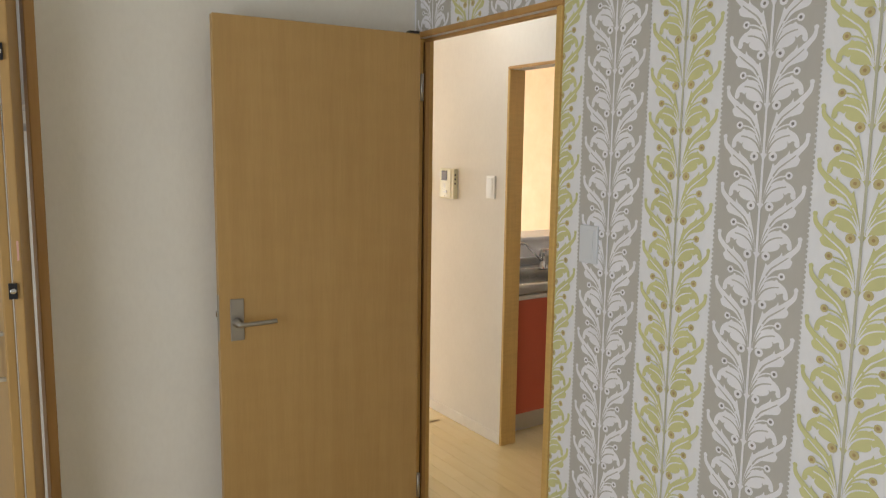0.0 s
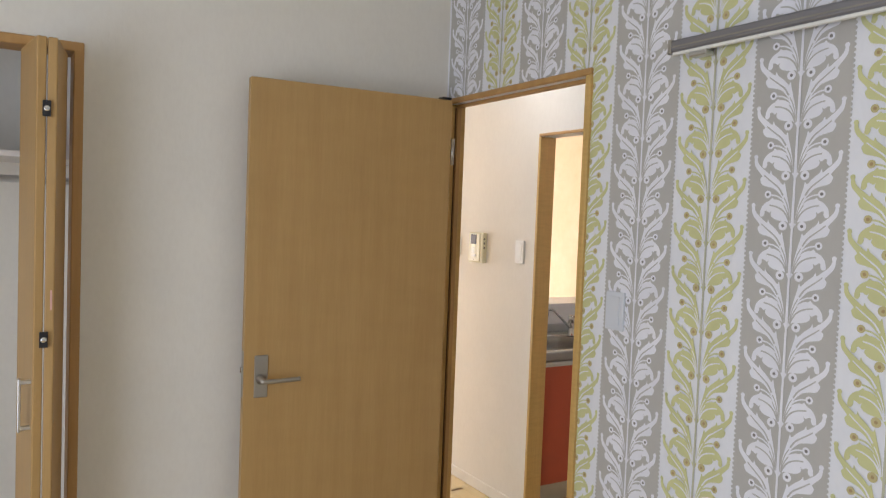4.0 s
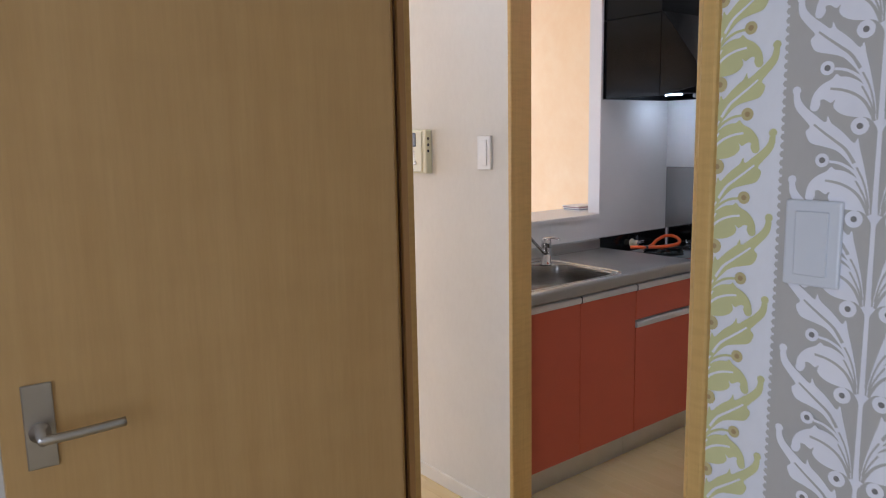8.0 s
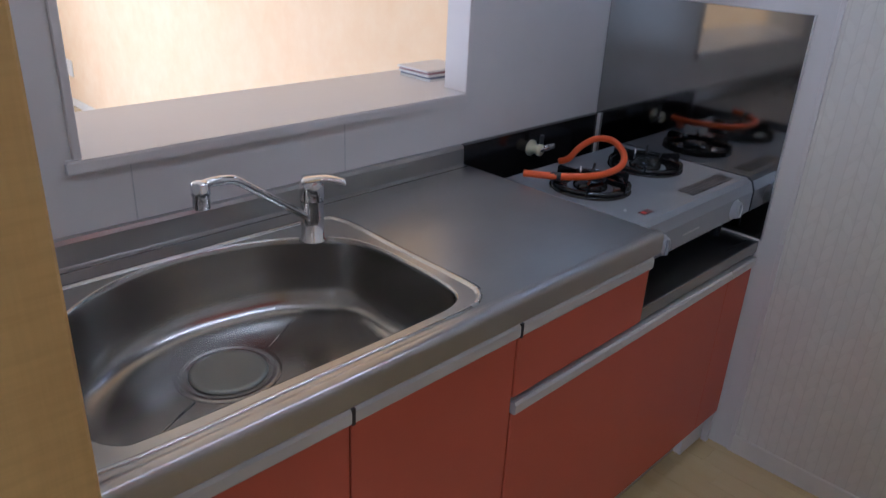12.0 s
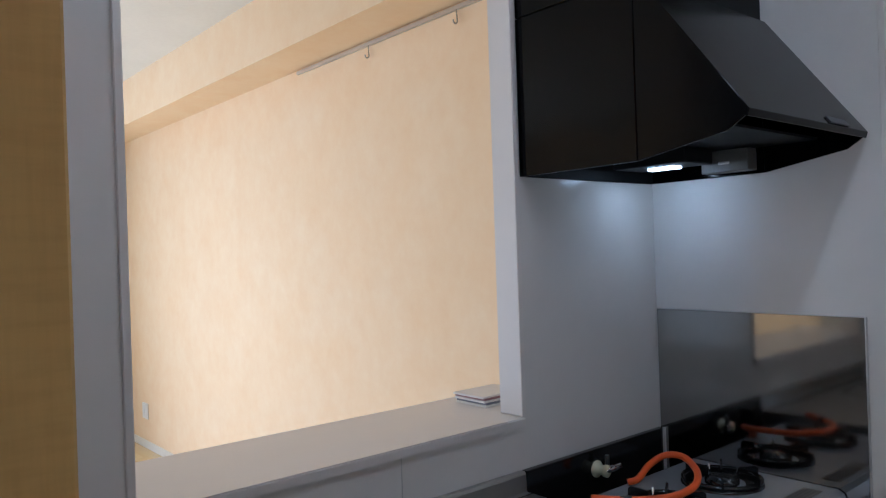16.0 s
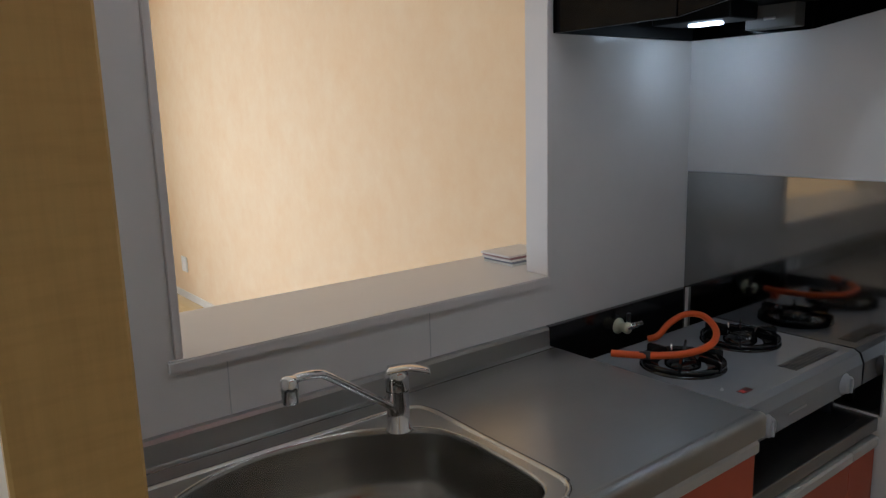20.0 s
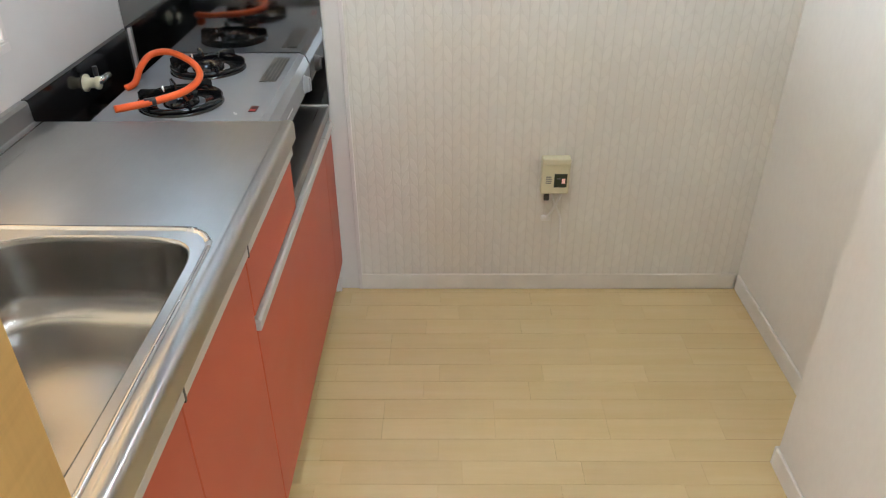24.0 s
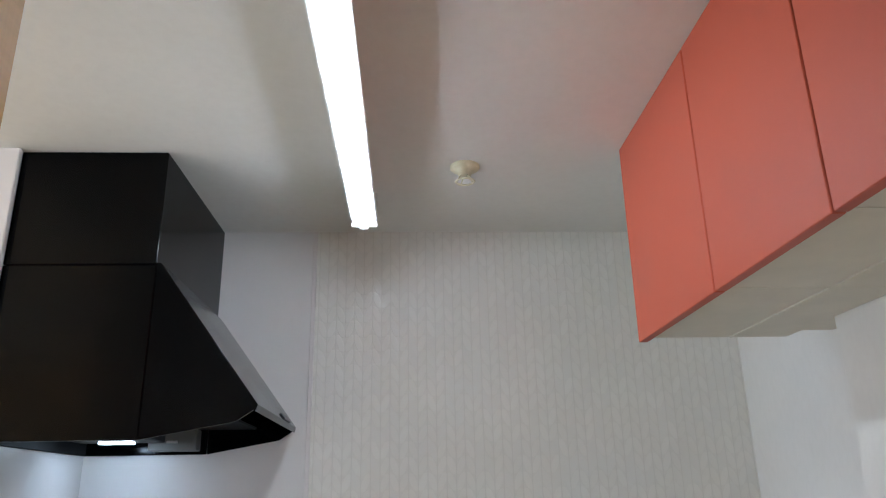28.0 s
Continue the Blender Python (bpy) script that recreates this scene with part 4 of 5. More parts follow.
for i, p in enumerate(pts):
    w = 0.021 - 0.008 * i / (n0 - 1)
    s = Vector((0.56, 0.83, 0)) * w
    u = Vector((0, 0, 0.0045))
    r = [bm.verts.new(p + a) for a in (s, s * 0.7 + u, -s * 0.7 + u, -s, -s * 0.7 - u, s * 0.7 - u)]
    if i:
        for j in range(6):
            bm.faces.new((q[j], r[j], r[(j + 1) % 6], q[(j + 1) % 6])).smooth = True
    else:
        bm.faces.new(r)
    q = r
bm.faces.new(q[::-1])
part("lever", bm, M["chrome"], tap, "flat chrome lever")
SPX, SPY = 2.918, 4.664
bm = bmesh.new()
arm = spline([(FX - 0.010, FY - 0.003, ZT + 0.047), (FX - 0.06, FY - 0.014, ZT + 0.083), (FX - 0.13, FY - 0.031, ZT + 0.133), (FX - 0.165, FY - 0.039, ZT + 0.158), (FX - 0.185, FY - 0.044, ZT + 0.168), (SPX + 0.02, SPY + 0.003, ZT + 0.172), (SPX, SPY, ZT + 0.170)], 6)
bm_tube(bm, arm, 0.0074, 14)
part("spout", bm, M["chrome"], tap)
bm = bmesh.new()
bm_lathe(bm, (SPX - 0.002, SPY, ZT + 0.179), (0, 0, -1), [(0.0, 0.0), (0.011, 0.001), (0.0145, 0.006), (0.0150, 0.022), (0.0135, 0.025), (0.0135, 0.044), (0.011, 0.046), (0, 0.046)], 24)
part("aerator", bm, M["chrome"], tap)

# ---------------------------------------------------------------- kitchen: base cabinets
YF = 4.318          # door fronts
sinkcab = thing("sink_cabinet", "coral red two-door sink base cabinet", "base cabinet")
part("body", box(CL, 3.294, YF + 0.02, 4.88, 0.118, 0.66), M["cab_cream"], sinkcab)
part("plinth", box(CL, 3.294, 4.375, 4.39, 0.0, 0.118), M["alu"], sinkcab, "grey recessed plinth")
part("top_rail", box(CL, 3.294, YF + 0.022, YF + 0.04, 0.66, 0.797), M["cab_cream"], sinkcab)


def front(nm, parent, x0, x1, z0, z1, grip=True):
    d = part(nm, box(x0 + 0.0015, x1 - 0.0015, YF, YF + 0.019, z0, z1, 0.0012, 1), M["red"], parent)
    if grip:
        bm = bmesh.new()
        bm_prism(bm, [(YF - 0.006, z1 + 0.0005), (YF - 0.008, z1 + 0.004), (YF - 0.008, z1 + 0.021), (YF - 0.004, z1 + 0.026), (YF + 0.018, z1 + 0.026), (YF + 0.018, z1 + 0.0005)], "x", x0 + 0.003, x1 - 0.003)
        part("grip_rail", bm, M["alu_white"], d, "pale aluminium grip rail")
    return d


M["alu_white"] = plain("pale_anodised_rail", srgb(205, 203, 198), 0.35, 0.3, vary=0.02)
front("door", sinkcab, CL, 2.935, 0.122, 0.763)
front("door", sinkcab, 2.935, 3.294, 0.122, 0.763)
# Solid dark strips stand in for the shade between neighbouring grip rails.
for x in (2.935, 3.295):
    part("rail_gap", box(x - 0.0028, x + 0.0028, YF - 0.0085, YF + 0.004, 0.762, 0.790), M["plastic_dark"], sinkcab, "dark strip standing in for the shaded gap between the grip rails")
stovecab = thing("stove_cabinet", "coral red drawer base cabinet under the stove", "base cabinet")
part("body", box(3.296, 4.303, YF + 0.02, 4.88, 0.118, 0.60), M["cab_cream"], stovecab)
part("top_rail", box(3.296, 3.715, YF + 0.022, YF + 0.2, 0.60, 0.797), M["cab_cream"], stovecab)
part("side_panel", box(3.700, 3.716, YF + 0.021, 4.86, 0.60, 0.797), M["cab_cream"], stovecab)
part("plinth", box(3.296, 4.303, 4.375, 4.39, 0.0, 0.118), M["alu"], stovecab, "grey recessed plinth")
front("drawer", stovecab, 3.296, 3.720, 0.632, 0.763)
front("drawer", stovecab, 3.296, 4.1512, 0.122, 0.597)
front("filler_panel", stovecab, 4.1488, 4.287, 0.122, 0.597)
part("end_board", box(4.288, 4.303, YF + 0.012, YF + 0.03, 0.0, 0.627), M["sill_white"], stovecab, "narrow white end board")
part("kick_board", box(4.172, 4.303, 4.352, 4.374, 0.0, 0.117), M["sill_white"], stovecab, "white kick board")
tray = part("stove_tray", box(3.722, 4.303, 4.322, 4.868, 0.628, 0.662, 0.002, 1), M["steel_dark"], stovecab, "dark steel tray under the stove")
part("back_panel", box(3.722, 4.303, 4.868, 4.8845, 0.662, 0.893, 0.001, 1), plain("dark_glossy_back_panel", srgb(26, 24, 23), 0.12, vary=0.05, bump=0.0), stovecab, "black enamel panel behind the stove")
part("joint_seal", box(4.294, 4.3025, 4.862, 4.868, 0.662, 0.895), M["panel_white"], stovecab, "white silicone joint")

splash = thing("stove_side_panel", "brushed stainless heat panel on the wall by the stove", "wall panel")
part("sheet", box(XE - 0.006, XE - 0.001, 4.320, 4.880, 0.664, 1.238, 0.0008, 1), M["steel_panel"], splash)
part("edge_strip", box(XE - 0.008, XE - 0.0005, 4.3165, 4.3195, 0.664, 1.240), M["alu"], splash, "bright folded edge")
part("top_edge", box(XE - 0.008, XE - 0.0005, 4.320, 4.880, 1.2385, 1.241), M["alu"], splash)
part("foot_joint", box(XE - 0.011, XE - 0.0065, 4.322, 4.862, 0.6625, 0.667), M["panel_white"], splash, "white silicone joint")
wt = thing("wall_trim_strip", "thin white joint strip between panel and paper", "trim")
part("strip", box(XE - 0.007, XE - 0.0005, 4.258, 4.271, 0.0, ZK - 0.0005, 0.0015, 1), M["sill_white"], wt)
for x, y0 in ((2.90, 0), (3.36, 0)):
    pj = thing("panel_joint", "thin seam between glossy kitchen wall panels", "trim")
    part("line", box(x, x + 0.002, YK - 0.0012, YK - 0.0002, ZT + 0.049, 0.998), plain("panel_seam", srgb(200, 198, 196), 0.4), pj)

# ---------------------------------------------------------------- kitchen: stove
stove = thing("gas_stove", "grey two-burner table gas stove", "gas stove")
bm = bmesh.new()
bm_prism(bm, [(4.372, 0.738), (4.366, 0.745), (4.366, 0.800), (4.376, 0.824), (4.390, 0.832), (4.775, 0.832), (4.782, 0.826), (4.782, 0.738)], "x", 3.742, 4.3035)
bmesh.ops.bevel(bm, geom=[e for e in bm.edges if abs(e.verts[0].co.x - e.verts[1].co.x) < 1e-6], offset=0.004, segments=2, affect="EDGES", clamp_overlap=True)
part("housing", bm, M["stove_grey"], stove)
for x in (3.80, 4.245):
    for y in (4.42, 4.74):
        bm = bmesh.new()
        bm_cyl(bm, (x, y, 0.6725), (x, y, 0.740), 0.014, n=12)
        part("foot", bm, M["plastic_dark"], stove)
for bx, by in ((3.895, 4.603), (4.160, 4.612)):
    bm = bmesh.new()
    bm_lathe(bm, (bx, by, 0.832), (0, 0, 1), [(0.100, 0.0), (0.098, 0.006), (0.080, 0.009), (0.072, 0.003), (0.045, -0.002), (0.0, -0.002)], 36)
    tray_ = part("drip_pan", bm, M["cast_iron"], stove)
    bm = bmesh.new()
    bm_lathe(bm, (bx, by, 0.830), (0, 0, 1), [(0.042, 0), (0.042, 0.010), (0.034, 0.014), (0.030, 0.020), (0.012, 0.022), (0.0, 0.021)], 28)
    part("burner_head", bm, M["cast_iron"], stove)
    bm = bmesh.new()
    bm_lathe(bm, (bx, by, 0.838), (0, 0, 1), [(0.090, 0), (0.098, 0.003), (0.098, 0.009), (0.090, 0.012), (0.082, 0.009), (0.082, 0.003), (0.090, 0)], 36)
    trivet = part("trivet_ring", bm, M["cast_iron"], stove, "black iron pan support")
    for i in range(6):
        a = math.radians(60 * i + 30)
        c, s = math.cos(a), math.sin(a)
        bm = bmesh.new()
        bm_prism(bm, [(0.040, 0.853), (0.046, 0.866), (0.092, 0.866), (0.100, 0.860), (0.100, 0.842), (0.088, 0.842), (0.086, 0.853)], "x", -0.0028, 0.0028)
        rot = Matrix(((s, c, 0, bx), (-c, s, 0, by), (0, 0, 1, 0), (0, 0, 0, 1)))
        bm.transform(rot)
        part("prong", bm, M["cast_iron"], trivet)
    bm = bmesh.new()
    bm_cyl(bm, (bx + 0.02, by + 0.046, 0.832), (bx + 0.02, by + 0.046, 0.868), 0.003, n=8)
    part("flame_sensor", bm, M["chrome"], stove)
part("rating_label", box(4.050, 4.255, 4.408, 4.452, 0.8322, 0.8330), plain("grey_rating_label", srgb(74, 70, 66), 0.5), stove, "grey printed label strip")
for i in range(4):
    part("label_line", box(4.06, 4.245, 4.413 + i * 0.0095, 4.4155 + i * 0.0095, 0.8331, 0.8334), plain("label_print", srgb(104, 100, 95), 0.6) if i == 0 else bpy.data.materials["label_print"], stove)
part("warning_sticker", box(3.835, 3.872, 4.412, 4.430, 0.8322, 0.8330), plain("dark_red_sticker", srgb(92, 44, 40), 0.5), stove, "small dark red sticker")
part("sticker_mark", box(3.838, 3.850, 4.415, 4.427, 0.8331, 0.8334), plain("red_mark", srgb(190, 50, 40), 0.5), stove)
for kx in (3.845, 4.205):
    bm = bmesh.new()
    bm_lathe(bm, (kx, 4.367, 0.772), (0, -1, 0), [(0.026, 0), (0.026, 0.002), (0.0225, 0.003), (0.0215, 0.012), (0.019, 0.015), (0, 0.015)], 28)
    kn = part("knob", bm, M["knob_grey"], stove, "pale grey round knob")
    part("knob_bar", box(kx - 0.0035, kx + 0.0035, 4.347, 4.353, 0.754, 0.790, 0.001, 1), M["knob_grey"], kn)
part("front_lamp", box(3.775, 3.785, 4.3645, 4.368, 0.800, 0.812), M["handle_metal"], stove)
part("brand_bar", box(3.94, 4.02, 4.3652, 4.3662, 0.768, 0.773), plain("pale_print", srgb(140, 142, 145), 0.4), stove)

hose = thing("gas_hose", "orange rubber gas hose lying over the stove", "hose")
HP = [(3.752, 4.700, 0.874), (3.800, 4.625, 0.876), (3.868, 4.574, 0.878), (3.965, 4.572, 0.880), (4.055, 4.618, 0.886), (4.112, 4.690, 0.895), (4.098, 4.735, 0.893), (4.045, 4.748, 0.875), (4.005, 4.752, 0.850), (3.985, 4.770, 0.8415)]
bm = bmesh.new()
bm_tube(bm, spline(HP, 8), 0.0085, 14)
part("tube", bm, M["rubber_orange"], hose)
bm = bmesh.new()
bm_tube(bm, [Vector(HP[1]) * 0.72 + Vector(HP[0]) * 0.28, Vector(HP[1])], 0.0098, 14)
part("clamp", bm, M["plastic_dark"], hose, "black hose clamp")
stove.location.z, hose.location.z = -0.010, -0.014
valve = thing("gas_valve", "cream and metal gas tap behind the stove", "gas valve")
bm = bmesh.new()
bm_lathe(bm, (3.985, 4.8675, 0.842), (0, -1, 0), [(0.022, 0), (0.022, 0.004), (0.013, 0.006), (0.013, 0.026), (0.016, 0.028), (0.016, 0.036), (0, 0.036)], 24)
part("flange", bm, M["ivory"], valve)
bm = bmesh.new()
bm_cyl(bm, (3.985, 4.840, 0.842), (4.035, 4.828, 0.846), 0.009, n=14)
part("nozzle", bm, M["chrome"], valve)
bm = bmesh.new()
bm_cyl(bm, (3.998, 4.842, 0.846), (3.998, 4.842, 0.880), 0.006, n=12)
part("cock", bm, M["plastic_dark"], valve)

# ---------------------------------------------------------------- kitchen: hood
hood = thing("range_hood", "glossy black slanted range hood with a lit lamp", "range hood")
HX0, HX1 = 3.747, XE - 0.002
HY, HB = 4.545, 4.8835
part("duct_cover", box(HX0, HX1, HY, HB, 1.987, ZK - 0.001, 0.002, 1), M["black"], hood)


def side_plate(nm, poly, x0, x1):
    bm = bmesh.new()
    bm_prism(bm, poly, "x", x0, x1)
    bmesh.ops.bevel(bm, geom=[e for e in bm.edges], offset=0.0012, segments=1, affect="EDGES", clamp_overlap=True)
    return part(nm, bm, M["black"], hood)


for x0 in (HX0, HX1 - 0.008):
    side_plate("side_panel", [(HB, 1.602), (HB, 1.985), (HY + 0.001, 1.985), (HY + 0.001, 1.602)], x0, x0 + 0.008)
    side_plate("canopy_side", [(HY - 0.001, 1.985), (4.308, 1.676), (4.304, 1.664), (4.345, 1.637), (HY - 0.001, 1.602)], x0, x0 + 0.008)
lining_ = side_plate("back_panel", [(HB, 1.602), (HB, 1.985), (HB - 0.008, 1.985), (HB - 0.008, 1.602)], HX0 + 0.0085, HX1 - 0.0085)
side_plate("canopy_front", [(HY, 1.990), (HY - 0.010, 1.990), (4.300, 1.672), (4.304, 1.658), (4.318, 1.664), (4.316, 1.674), (HY, 1.972)], HX0 - 0.001, HX1 + 0.0005)
M["hood_lining"] = plain("dull_dark_hood_lining", srgb(14, 14, 15), 0.6, vary=0.05, bump=0.0, spec=0.2)
lining_.data.materials[0] = M["hood_lining"]
part("inner_tray", box(HX0 + 0.009, HX1 - 0.009, 4.41, HB - 0.009, 1.668, 1.674), M["hood_lining"], hood)
lampbox = part("lamp_housing", box(4.07, 4.20, 4.63, 4.845, 1.628, 1.668, 0.003, 1), M["hood_lining"], hood)
part("lamp_glass", box(4.130, 4.157, 4.694, 4.778, 1.6225, 1.6275, 0.001, 1), M["hood_light"], lampbox, "bright white hood lamp")
filt = part("grease_filter", box(4.250, 4.298, 4.562, 4.692, 1.610, 1.667, 0.002, 1), plain("grey_filter_mesh", srgb(104, 102, 97), 0.5, 0.2), hood, "grey metal grease filter")
part("filter_catch", box(4.2475, 4.2505, 4.612, 4.642, 1.630, 1.637, 0.0005, 1), M["handle_metal"], filt)
ctl = part("control_plate", box(4.105, 4.205, -0.010, 0.010, 0, 0.003, 0.001, 1), M["plastic_dark"], hood, "dark control strip")
ctl.matrix_local = Matrix.Translation((0, 4.3079, 1.6836)) @ pose(0, 0, 0, 52.5, 0, 0)

# ---------------------------------------------------------------- kitchen: wall cabinets
UX = [2.5825, 2.941, 3.300, 3.726]
for i in range(3):
    uc = tagged(new("wall_cabinet"), "coral red wall cabinet with a cream underside", "wall cabinet", "cabinets above the fridge space")
    x0, x1 = UX[i], UX[i + 1]
    part("body", box(x0 + 0.001, x1 - (0.018 if i == 2 else 0.001), 3.1425, 3.449, 1.800, ZK - 0.001), M["cab_cream"], uc)
    dd = part("door", box(x0 + 0.0022, x1 - 0.0022, 3.4505, 3.470, 1.793, ZK - 0.003, 0.0014, 1), M["red"], uc)
    part("base_rail", box(x0 + 0.001, x1 - 0.02, 3.27, 3.2745, 1.797, 1.800), M["cab_cream"], uc)
fill = thing("cabinet_filler", "cream filler board behind the wall cabinet", "filler board")
part("board", box(3.5285, 3.652, 3.068, 3.1415, 1.802, ZK - 0.001, 0.001, 1), M["cab_cream"], fill)

# ---------------------------------------------------------------- kitchen: ceiling and walls
lamp = thing("ceiling_lamp", "slim white fluorescent trough lamp, lit", "ceiling lamp")
LX0, LX1, LY = 2.86, 3.992, 4.096
bm = bmesh.new()
bm_prism(bm, [(LY - 0.034, 2.178), (LY - 0.034, 2.183), (LY - 0.020, 2.2), (LY - 0.020, ZK - 0.001), (LY + 0.020, ZK - 0.001), (LY + 0.020, 2.2), (LY + 0.034, 2.183), (LY + 0.034, 2.178),
              (LY + 0.030, 2.178), (LY + 0.016, 2.196), (LY - 0.016, 2.196), (LY - 0.030, 2.178)], "x", LX0, LX1)
part("reflector", bm, M["plastic_white"], lamp)
bm = bmesh.new()
bm_cyl(bm, (LX0 + 0.02, LY, 2.171), (LX1 - 0.016, LY, 2.171), 0.0135, n=20)
part("tube", bm, M["tube_light"], lamp, "glowing fluorescent tube")
# End plates drop below the reflector, added depth to shade the end wall.
for x in (LX0 - 0.0022, LX1 + 0.0002):
    part("end_plate", box(x, x + 0.002, LY - 0.034, LY + 0.034, 2.166, ZK - 0.001), M["plastic_white"], lamp)
for x in (LX0 + 0.001, LX1 - 0.015):
    part("tube_holder", box(x, x + 0.014, LY - 0.012, LY + 0.012, 2.154, 2.196, 0.003, 1), M["plastic_white"], lamp)

det = thing("heat_detector", "small ivory heat detector on the ceiling", "detector")
bm = bmesh.new()
bm_lathe(bm, (3.824, 3.836, ZK), (0, 0, -1), [(0.037, 0), (0.037, 0.007), (0.032, 0.011), (0.018, 0.014), (0.016, 0.026), (0, 0.026)], 32)
part("base", bm, M["ivory"], det)
bm = bmesh.new()
bm_lathe(bm, (3.824, 3.836, ZK - 0.040), (0, 0, -1), [(0.024, 0), (0.026, 0.002), (0.024, 0.004), (0.020, 0.004), (0.020, 0), (0.024, 0)], 28)
part("cage_ring", bm, M["ivory"], det)
for i in range(4):
    a = math.pi / 2 * i + 0.4
    bm = bmesh.new()
    bm_tube(bm, [(3.824 + 0.012 * math.cos(a), 3.836 + 0.012 * math.sin(a), ZK - 0.028), (3.824 + 0.022 * math.cos(a), 3.836 + 0.022 * math.sin(a), ZK - 0.042)], 0.0018, 6)
    part("cage_arm", bm, M["ivory"], det)

ctrl = thing("water_heater_remote", "white water heater control panel with a dark display", "control panel")
part("housing", box(-0.058, 0.058, -0.016, 0, -0.060, 0.060, 0.004, 2), M["plastic_white"], ctrl)
part("display", box(-0.056, 0.056, -0.0172, -0.0155, 0.022, 0.057, 0.0008, 1), M["plastic_dark"], ctrl)
btn = plain("grey_button", srgb(196, 194, 190), 0.45)
ink = plain("grey_legend", srgb(120, 118, 116), 0.6)
for x, z, w, h in ((-0.028, -0.018, 0.036, 0.020), (0.012, -0.016, 0.018, 0.022), (0.038, -0.016, 0.022, 0.022)):
    part("button", box(x - w / 2, x + w / 2, -0.0178, -0.0155, z - h / 2, z + h / 2, 0.001, 1), btn, ctrl)
    part("legend_bar", box(x - w * 0.35, x + w * 0.35, -0.0182, -0.0177, z - 0.002, z + 0.002), ink, ctrl)
for x in (-0.012, 0.009):
    part("arrow_mark", box(x - 0.003, x + 0.003, -0.0166, -0.0158, 0.006, 0.012), ink, ctrl)
part("legend_bar", box(0.022, 0.05, -0.0166, -0.0158, 0.007, 0.011), ink, ctrl)
part("legend_bar", box(-0.046, -0.012, -0.0166, -0.0158, -0.046, -0.041), ink, ctrl)
part("legend_bar", box(0.026, 0.050, -0.0166, -0.0158, -0.047, -0.039), ink, ctrl)
ctrl.matrix_world = on_west_face(XE - 0.0003, 3.880, 1.260)

alarm = thing("gas_alarm", "ivory plug-in gas alarm with a small red light", "gas alarm")
part("housing", box(-0.044, 0.044, -0.030, 0, -0.058, 0.062, 0.004, 2), M["ivory"], alarm)
part("lid", box(-0.044, 0.044, -0.036, -0.001, 0.040, 0.064, 0.004, 2), M["ivory"], alarm)
part("label", box(-0.004, 0.036, -0.0312, -0.0295, -0.034, 0.012), plain("dark_green_label", srgb(52, 62, 44), 0.5), alarm, "dark green printed label")
part("label_text", box(0.004, 0.016, -0.0318, -0.031, -0.006, -0.002), ink, alarm)
part("indicator", box(0.020, 0.030, -0.0322, -0.031, -0.020, -0.004), emit("red_indicator", (1.0, 0.08, 0.04, 1), 0.25), alarm, "small red indicator light")
for i in range(4):
    part("vent_slot", box(-0.030, -0.012, -0.0308, -0.0297, 0.000 - i * 0.007, 0.003 - i * 0.007), ink, alarm)
part("side_plug", box(-0.030, -0.014, -0.022, -0.006, -0.086, -0.058, 0.002, 1), M["plastic_dark"], alarm)
alarm.matrix_world = on_west_face(XE - 0.0003, 3.630, 0.436)
cord = thing("alarm_cord", "cream cord hanging from the gas alarm", "cord")
bm = bmesh.new()
bm_tube(bm, spline([(XE - 0.018, 3.602, 0.384), (XE - 0.018, 3.618, 0.34), (XE - 0.016, 3.640, 0.298), (XE - 0.012, 3.648, 0.285)], 6), 0.0036, 8)
part("strand", bm, M["plastic_white"], cord)
bm = bmesh.new()
bm_tube(bm, spline([(XE - 0.014, 3.640, 0.386), (XE - 0.016, 3.626, 0.34), (XE - 0.013, 3.604, 0.29), (XE - 0.012, 3.600, 0.25), (XE - 0.012, 3.596, 0.19)], 6), 0.0030, 8)
part("strand", bm, M["plastic_white"], cord)
part("plug", box(XE - 0.016, XE - 0.002, 3.634, 3.664, 0.272, 0.290, 0.003, 1), M["plastic_white"], cord)

soc = plate("kitchen_socket", "white socket with earth terminal on the white wall", "socket", pose(3.372, 3.1404, 1.285, 0, 0, 180), 0.072, 0.12, M["plastic_white"],
            [(0, 0.024, 0.030, 0.026, M["plastic_white"], "socket_face"), (0, -0.006, 0.030, 0.026, M["plastic_white"], "socket_face"), (0, -0.034, 0.030, 0.018, M["plastic_dark"], "earth_cover")])
socket_slots(soc, (0.024, -0.006))

# ---------------------------------------------------------------- serving hatch
hatch = tagged(new("hatch_lining"), "white painted lining and shelf of the serving hatch", "hatch", "", "structure")
bm = bmesh.new()
bm_prism(bm, [(2.795, YK - 0.012), (P1 + 0.001, YK - 0.012), (P1 + 0.001, YKB + 0.0025), (3.98, YKB + 0.0025), (3.98, 5.195), (XK + 0.02, 5.195), (XK + 0.02, YKB + 0.0025), (2.795, YKB + 0.0025)], "z", 0.9995, 1.020)
bmesh.ops.bevel(bm, geom=[e for e in bm.edges if min(v.co.z for v in e.verts) > 1.01], offset=0.003, segments=2, affect="EDGES", clamp_overlap=True)
part("shelf_board", bm, M["sill_white"], hatch)
part("jamb_lining", box(P1 - 0.003, P1 + 0.012, YK - 0.006, YKB + 0.006, 1.0205, ZK - 0.001, 0.002, 1), M["sill_white"], hatch)
part("jamb_lining", box(P0 - 0.012, P0 + 0.003, YK - 0.006, YKB + 0.006, 1.0205, ZK - 0.001, 0.002, 1), M["sill_white"], hatch)
mag = thing("brochure_stack", "small stack of printed brochures on the hatch shelf", "brochures")
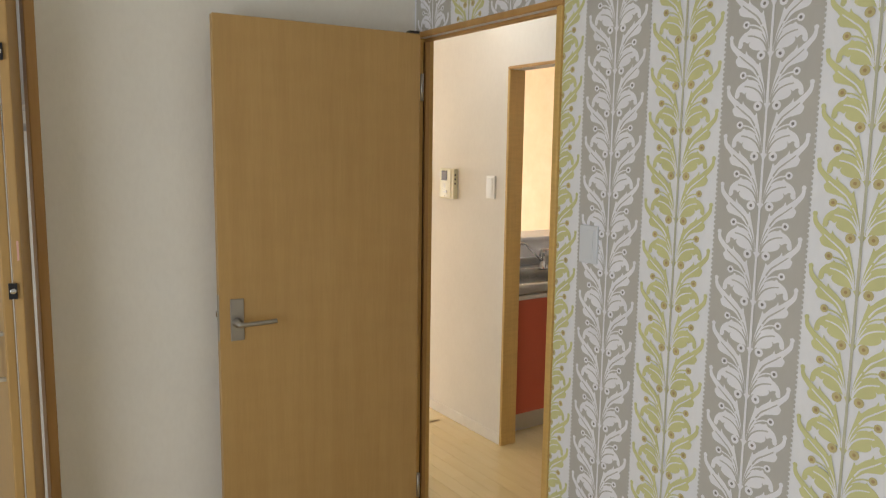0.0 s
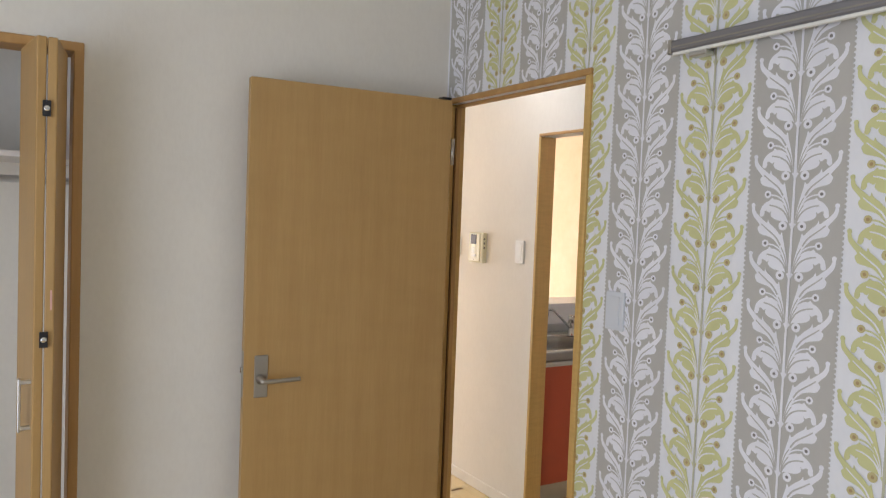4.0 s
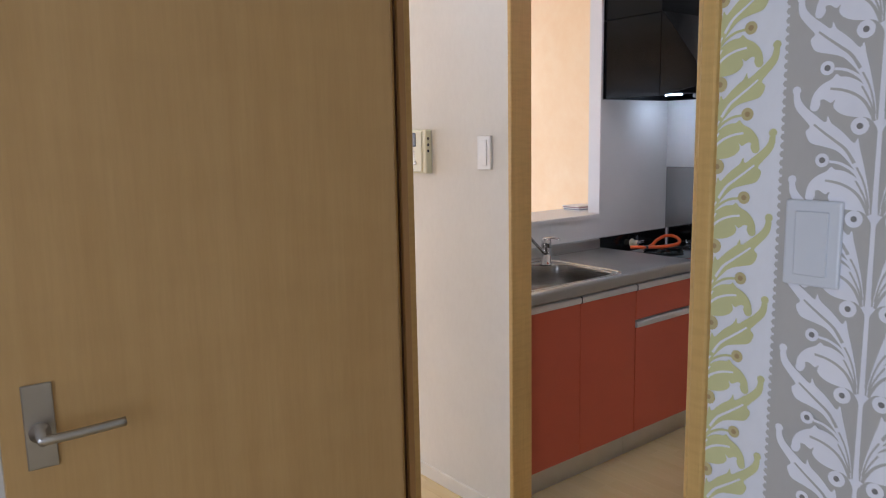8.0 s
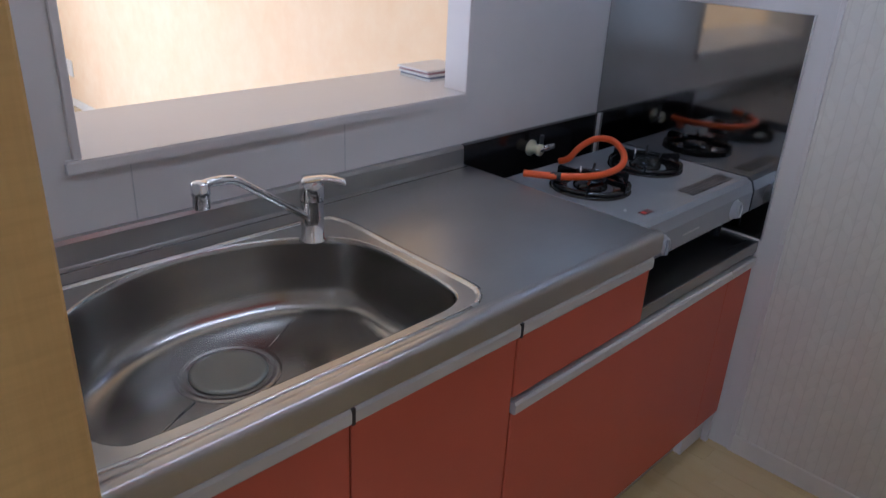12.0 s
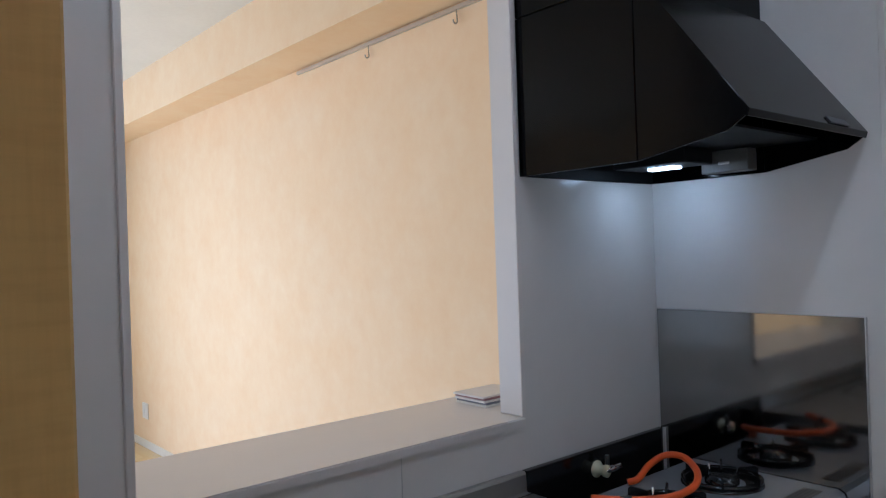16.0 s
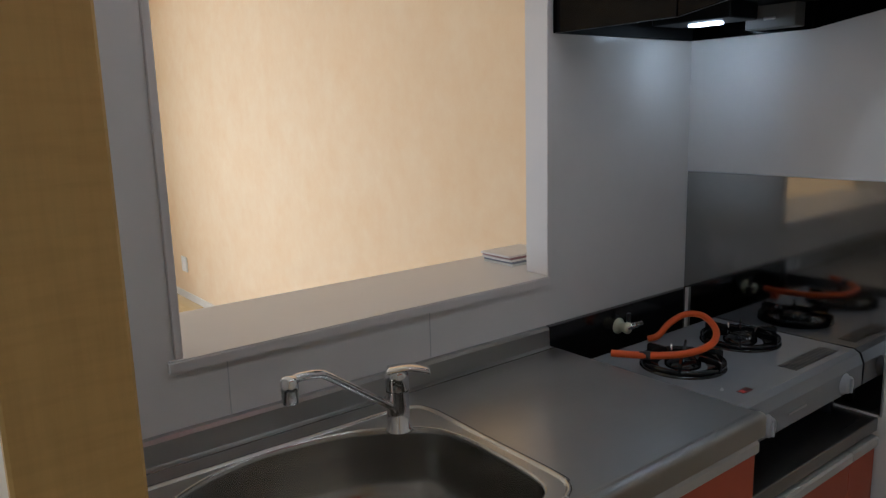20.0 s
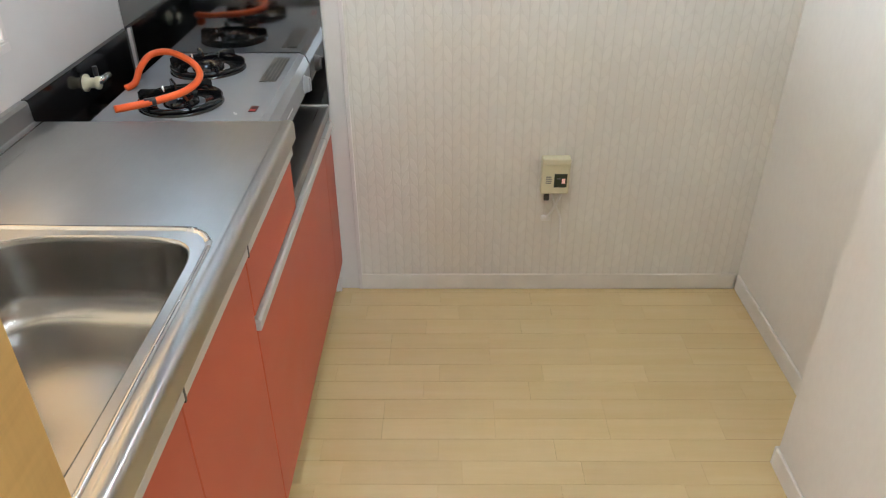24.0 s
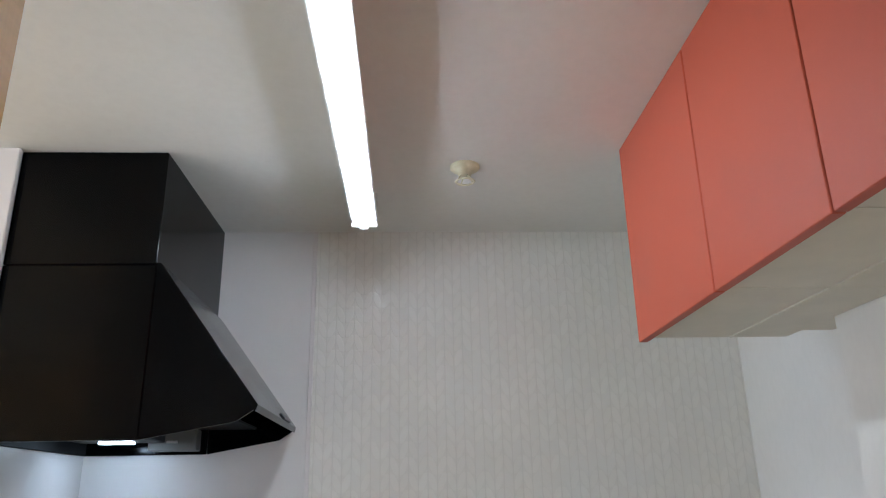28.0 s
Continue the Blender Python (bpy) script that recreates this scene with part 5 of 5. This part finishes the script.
for i in range(5):
    c = [srgb(228, 226, 222), srgb(120, 124, 140), srgb(236, 232, 228), srgb(150, 110, 112), srgb(232, 226, 220)][i]
    b = part("brochure", box(3.738 + 0.004 * (i % 2), 3.885 + 0.003 * (i % 3), 5.02 + 0.003 * i, 5.135 + 0.003 * i, 1.0205 + i * 0.0052, 1.0205 + i * 0.0052 + 0.0048), plain("brochure_paper_%s" % "abcde"[i], c, 0.5), mag)

# ---------------------------------------------------------------- living room
aircon = thing("wall_box", "white box high in the room corner", "wall box")
part("shell", box(3.42, XE - 0.001, 9.70, YL - 0.0005, 2.03, 2.3605, 0.012, 2), M["plastic_white"], aircon)
part("lower_slot", box(3.46, XE - 0.04, 9.6995, 9.705, 2.045, 2.075), M["cab_cream"], aircon)
pil = wall("wall_living_pillar", [(3.95, XE, 9.80, YL - 0.0005, -0.005, 2.03)], M["white_paper"], "white papered pillar in the room corner")
prail = thing("picture_rail", "thin aluminium picture rail with hooks on the peach wall", "picture rail")
bm = bmesh.new()
bm_prism(bm, [(XE - 0.016, 2.338), (XE - 0.016, 2.353), (XE - 0.0005, 2.353), (XE - 0.0005, 2.338)], "y", 4.99, 6.92)
part("profile", bm, M["alu"], prail)
for y in (5.705, 6.29):
    bm = bmesh.new()
    bm_tube(bm, spline([(XE - 0.012, y, 2.339), (XE - 0.012, y, 2.314), (XE - 0.014, y - 0.004, 2.289), (XE - 0.030, y - 0.006, 2.281), (XE - 0.036, y - 0.006, 2.294)], 5), 0.003, 8)
    part("hook", bm, M["handle_metal"], prail)
lso = plate("wall_socket", "white double socket low on the peach wall", "socket", on_west_face(XE - 0.0004, 9.40, 0.285), 0.12, 0.12, M["plastic_white"],
            [(-0.026, 0, 0.04, 0.088, M["plastic_white"], "socket_face"), (0.026, 0, 0.04, 0.088, M["plastic_white"], "socket_face")])

# ---------------------------------------------------------------- floor strips
PW, PL = 0.075, 0.303
PLANKS = {}


def plank_mesh(w, l):
    key = (round(w, 3), round(l, 3))
    if key not in PLANKS:
        PLANKS[key] = mesh_of("floor_strip", box(-w / 2 + 0.0005, w / 2 - 0.0005, -l / 2 + 0.0002, l / 2 - 0.0002, -0.0058, 0.0), M["floor_wood"])
    return PLANKS[key]


rest_v, rest_f = [], []
rng = random.Random(7)


def lay(x0, x1, y0, y1, near):
    """Strips along y between the given edges; those in the near stretch are pieces of their own."""
    n = int(math.ceil((x1 - x0) / PW - 1e-6))
    for i in range(n):
        a, b = x0 + i * PW, min(x0 + (i + 1) * PW, x1)
        y = y0 - PL * rng.choice((0.15, 0.35, 0.5, 0.65, 0.85))
        while y < y1 - 1e-4:
            p, q = max(y, y0), min(y + PL, y1)
            y += PL
            if q - p < 0.02:
                continue
            if near(0.5 * (a + b), 0.5 * (p + q)):
                ob = new("floor_strip", plank_mesh(b - a, q - p))
                ob.location = (0.5 * (a + b), 0.5 * (p + q), 0)
                ob.parent = floor
            else:
                k = len(rest_v)
                rest_v.extend([(a + 0.0005, p + 0.0002, 0), (b - 0.0005, p + 0.0002, 0), (b - 0.0005, q - 0.0002, 0), (a + 0.0005, q - 0.0002, 0)])
                rest_f.append((k, k + 1, k + 2, k + 3))


lay(BX0, XA + 0.06, BY0, YN + 0.005, lambda x, y: x > 0.15 and 2.1 < y < 3.5)
lay(CX0 - 0.05, 0.42, YN + 0.005, 4.45, lambda x, y: False)
lay(XA + 0.06, XB + 0.06, 2.2, 4.75, lambda x, y: 3.3 < y < 4.6)
lay(XB + 0.06, XE, 2.975, YK, lambda x, y: 3.3 < y < 4.4)
lay(-1.2, XE, 4.75, YL, lambda x, y: False)
me = bpy.data.meshes.new("floor_strips_joined")
me.from_pydata(rest_v, [], rest_f)
me.materials.append(M["floor_wood_joined"])
far = new("floor_strips_joined", me)
far.parent = floor
tagged(far, "pale birch floor strips laid side by side", "", "", "stuff")
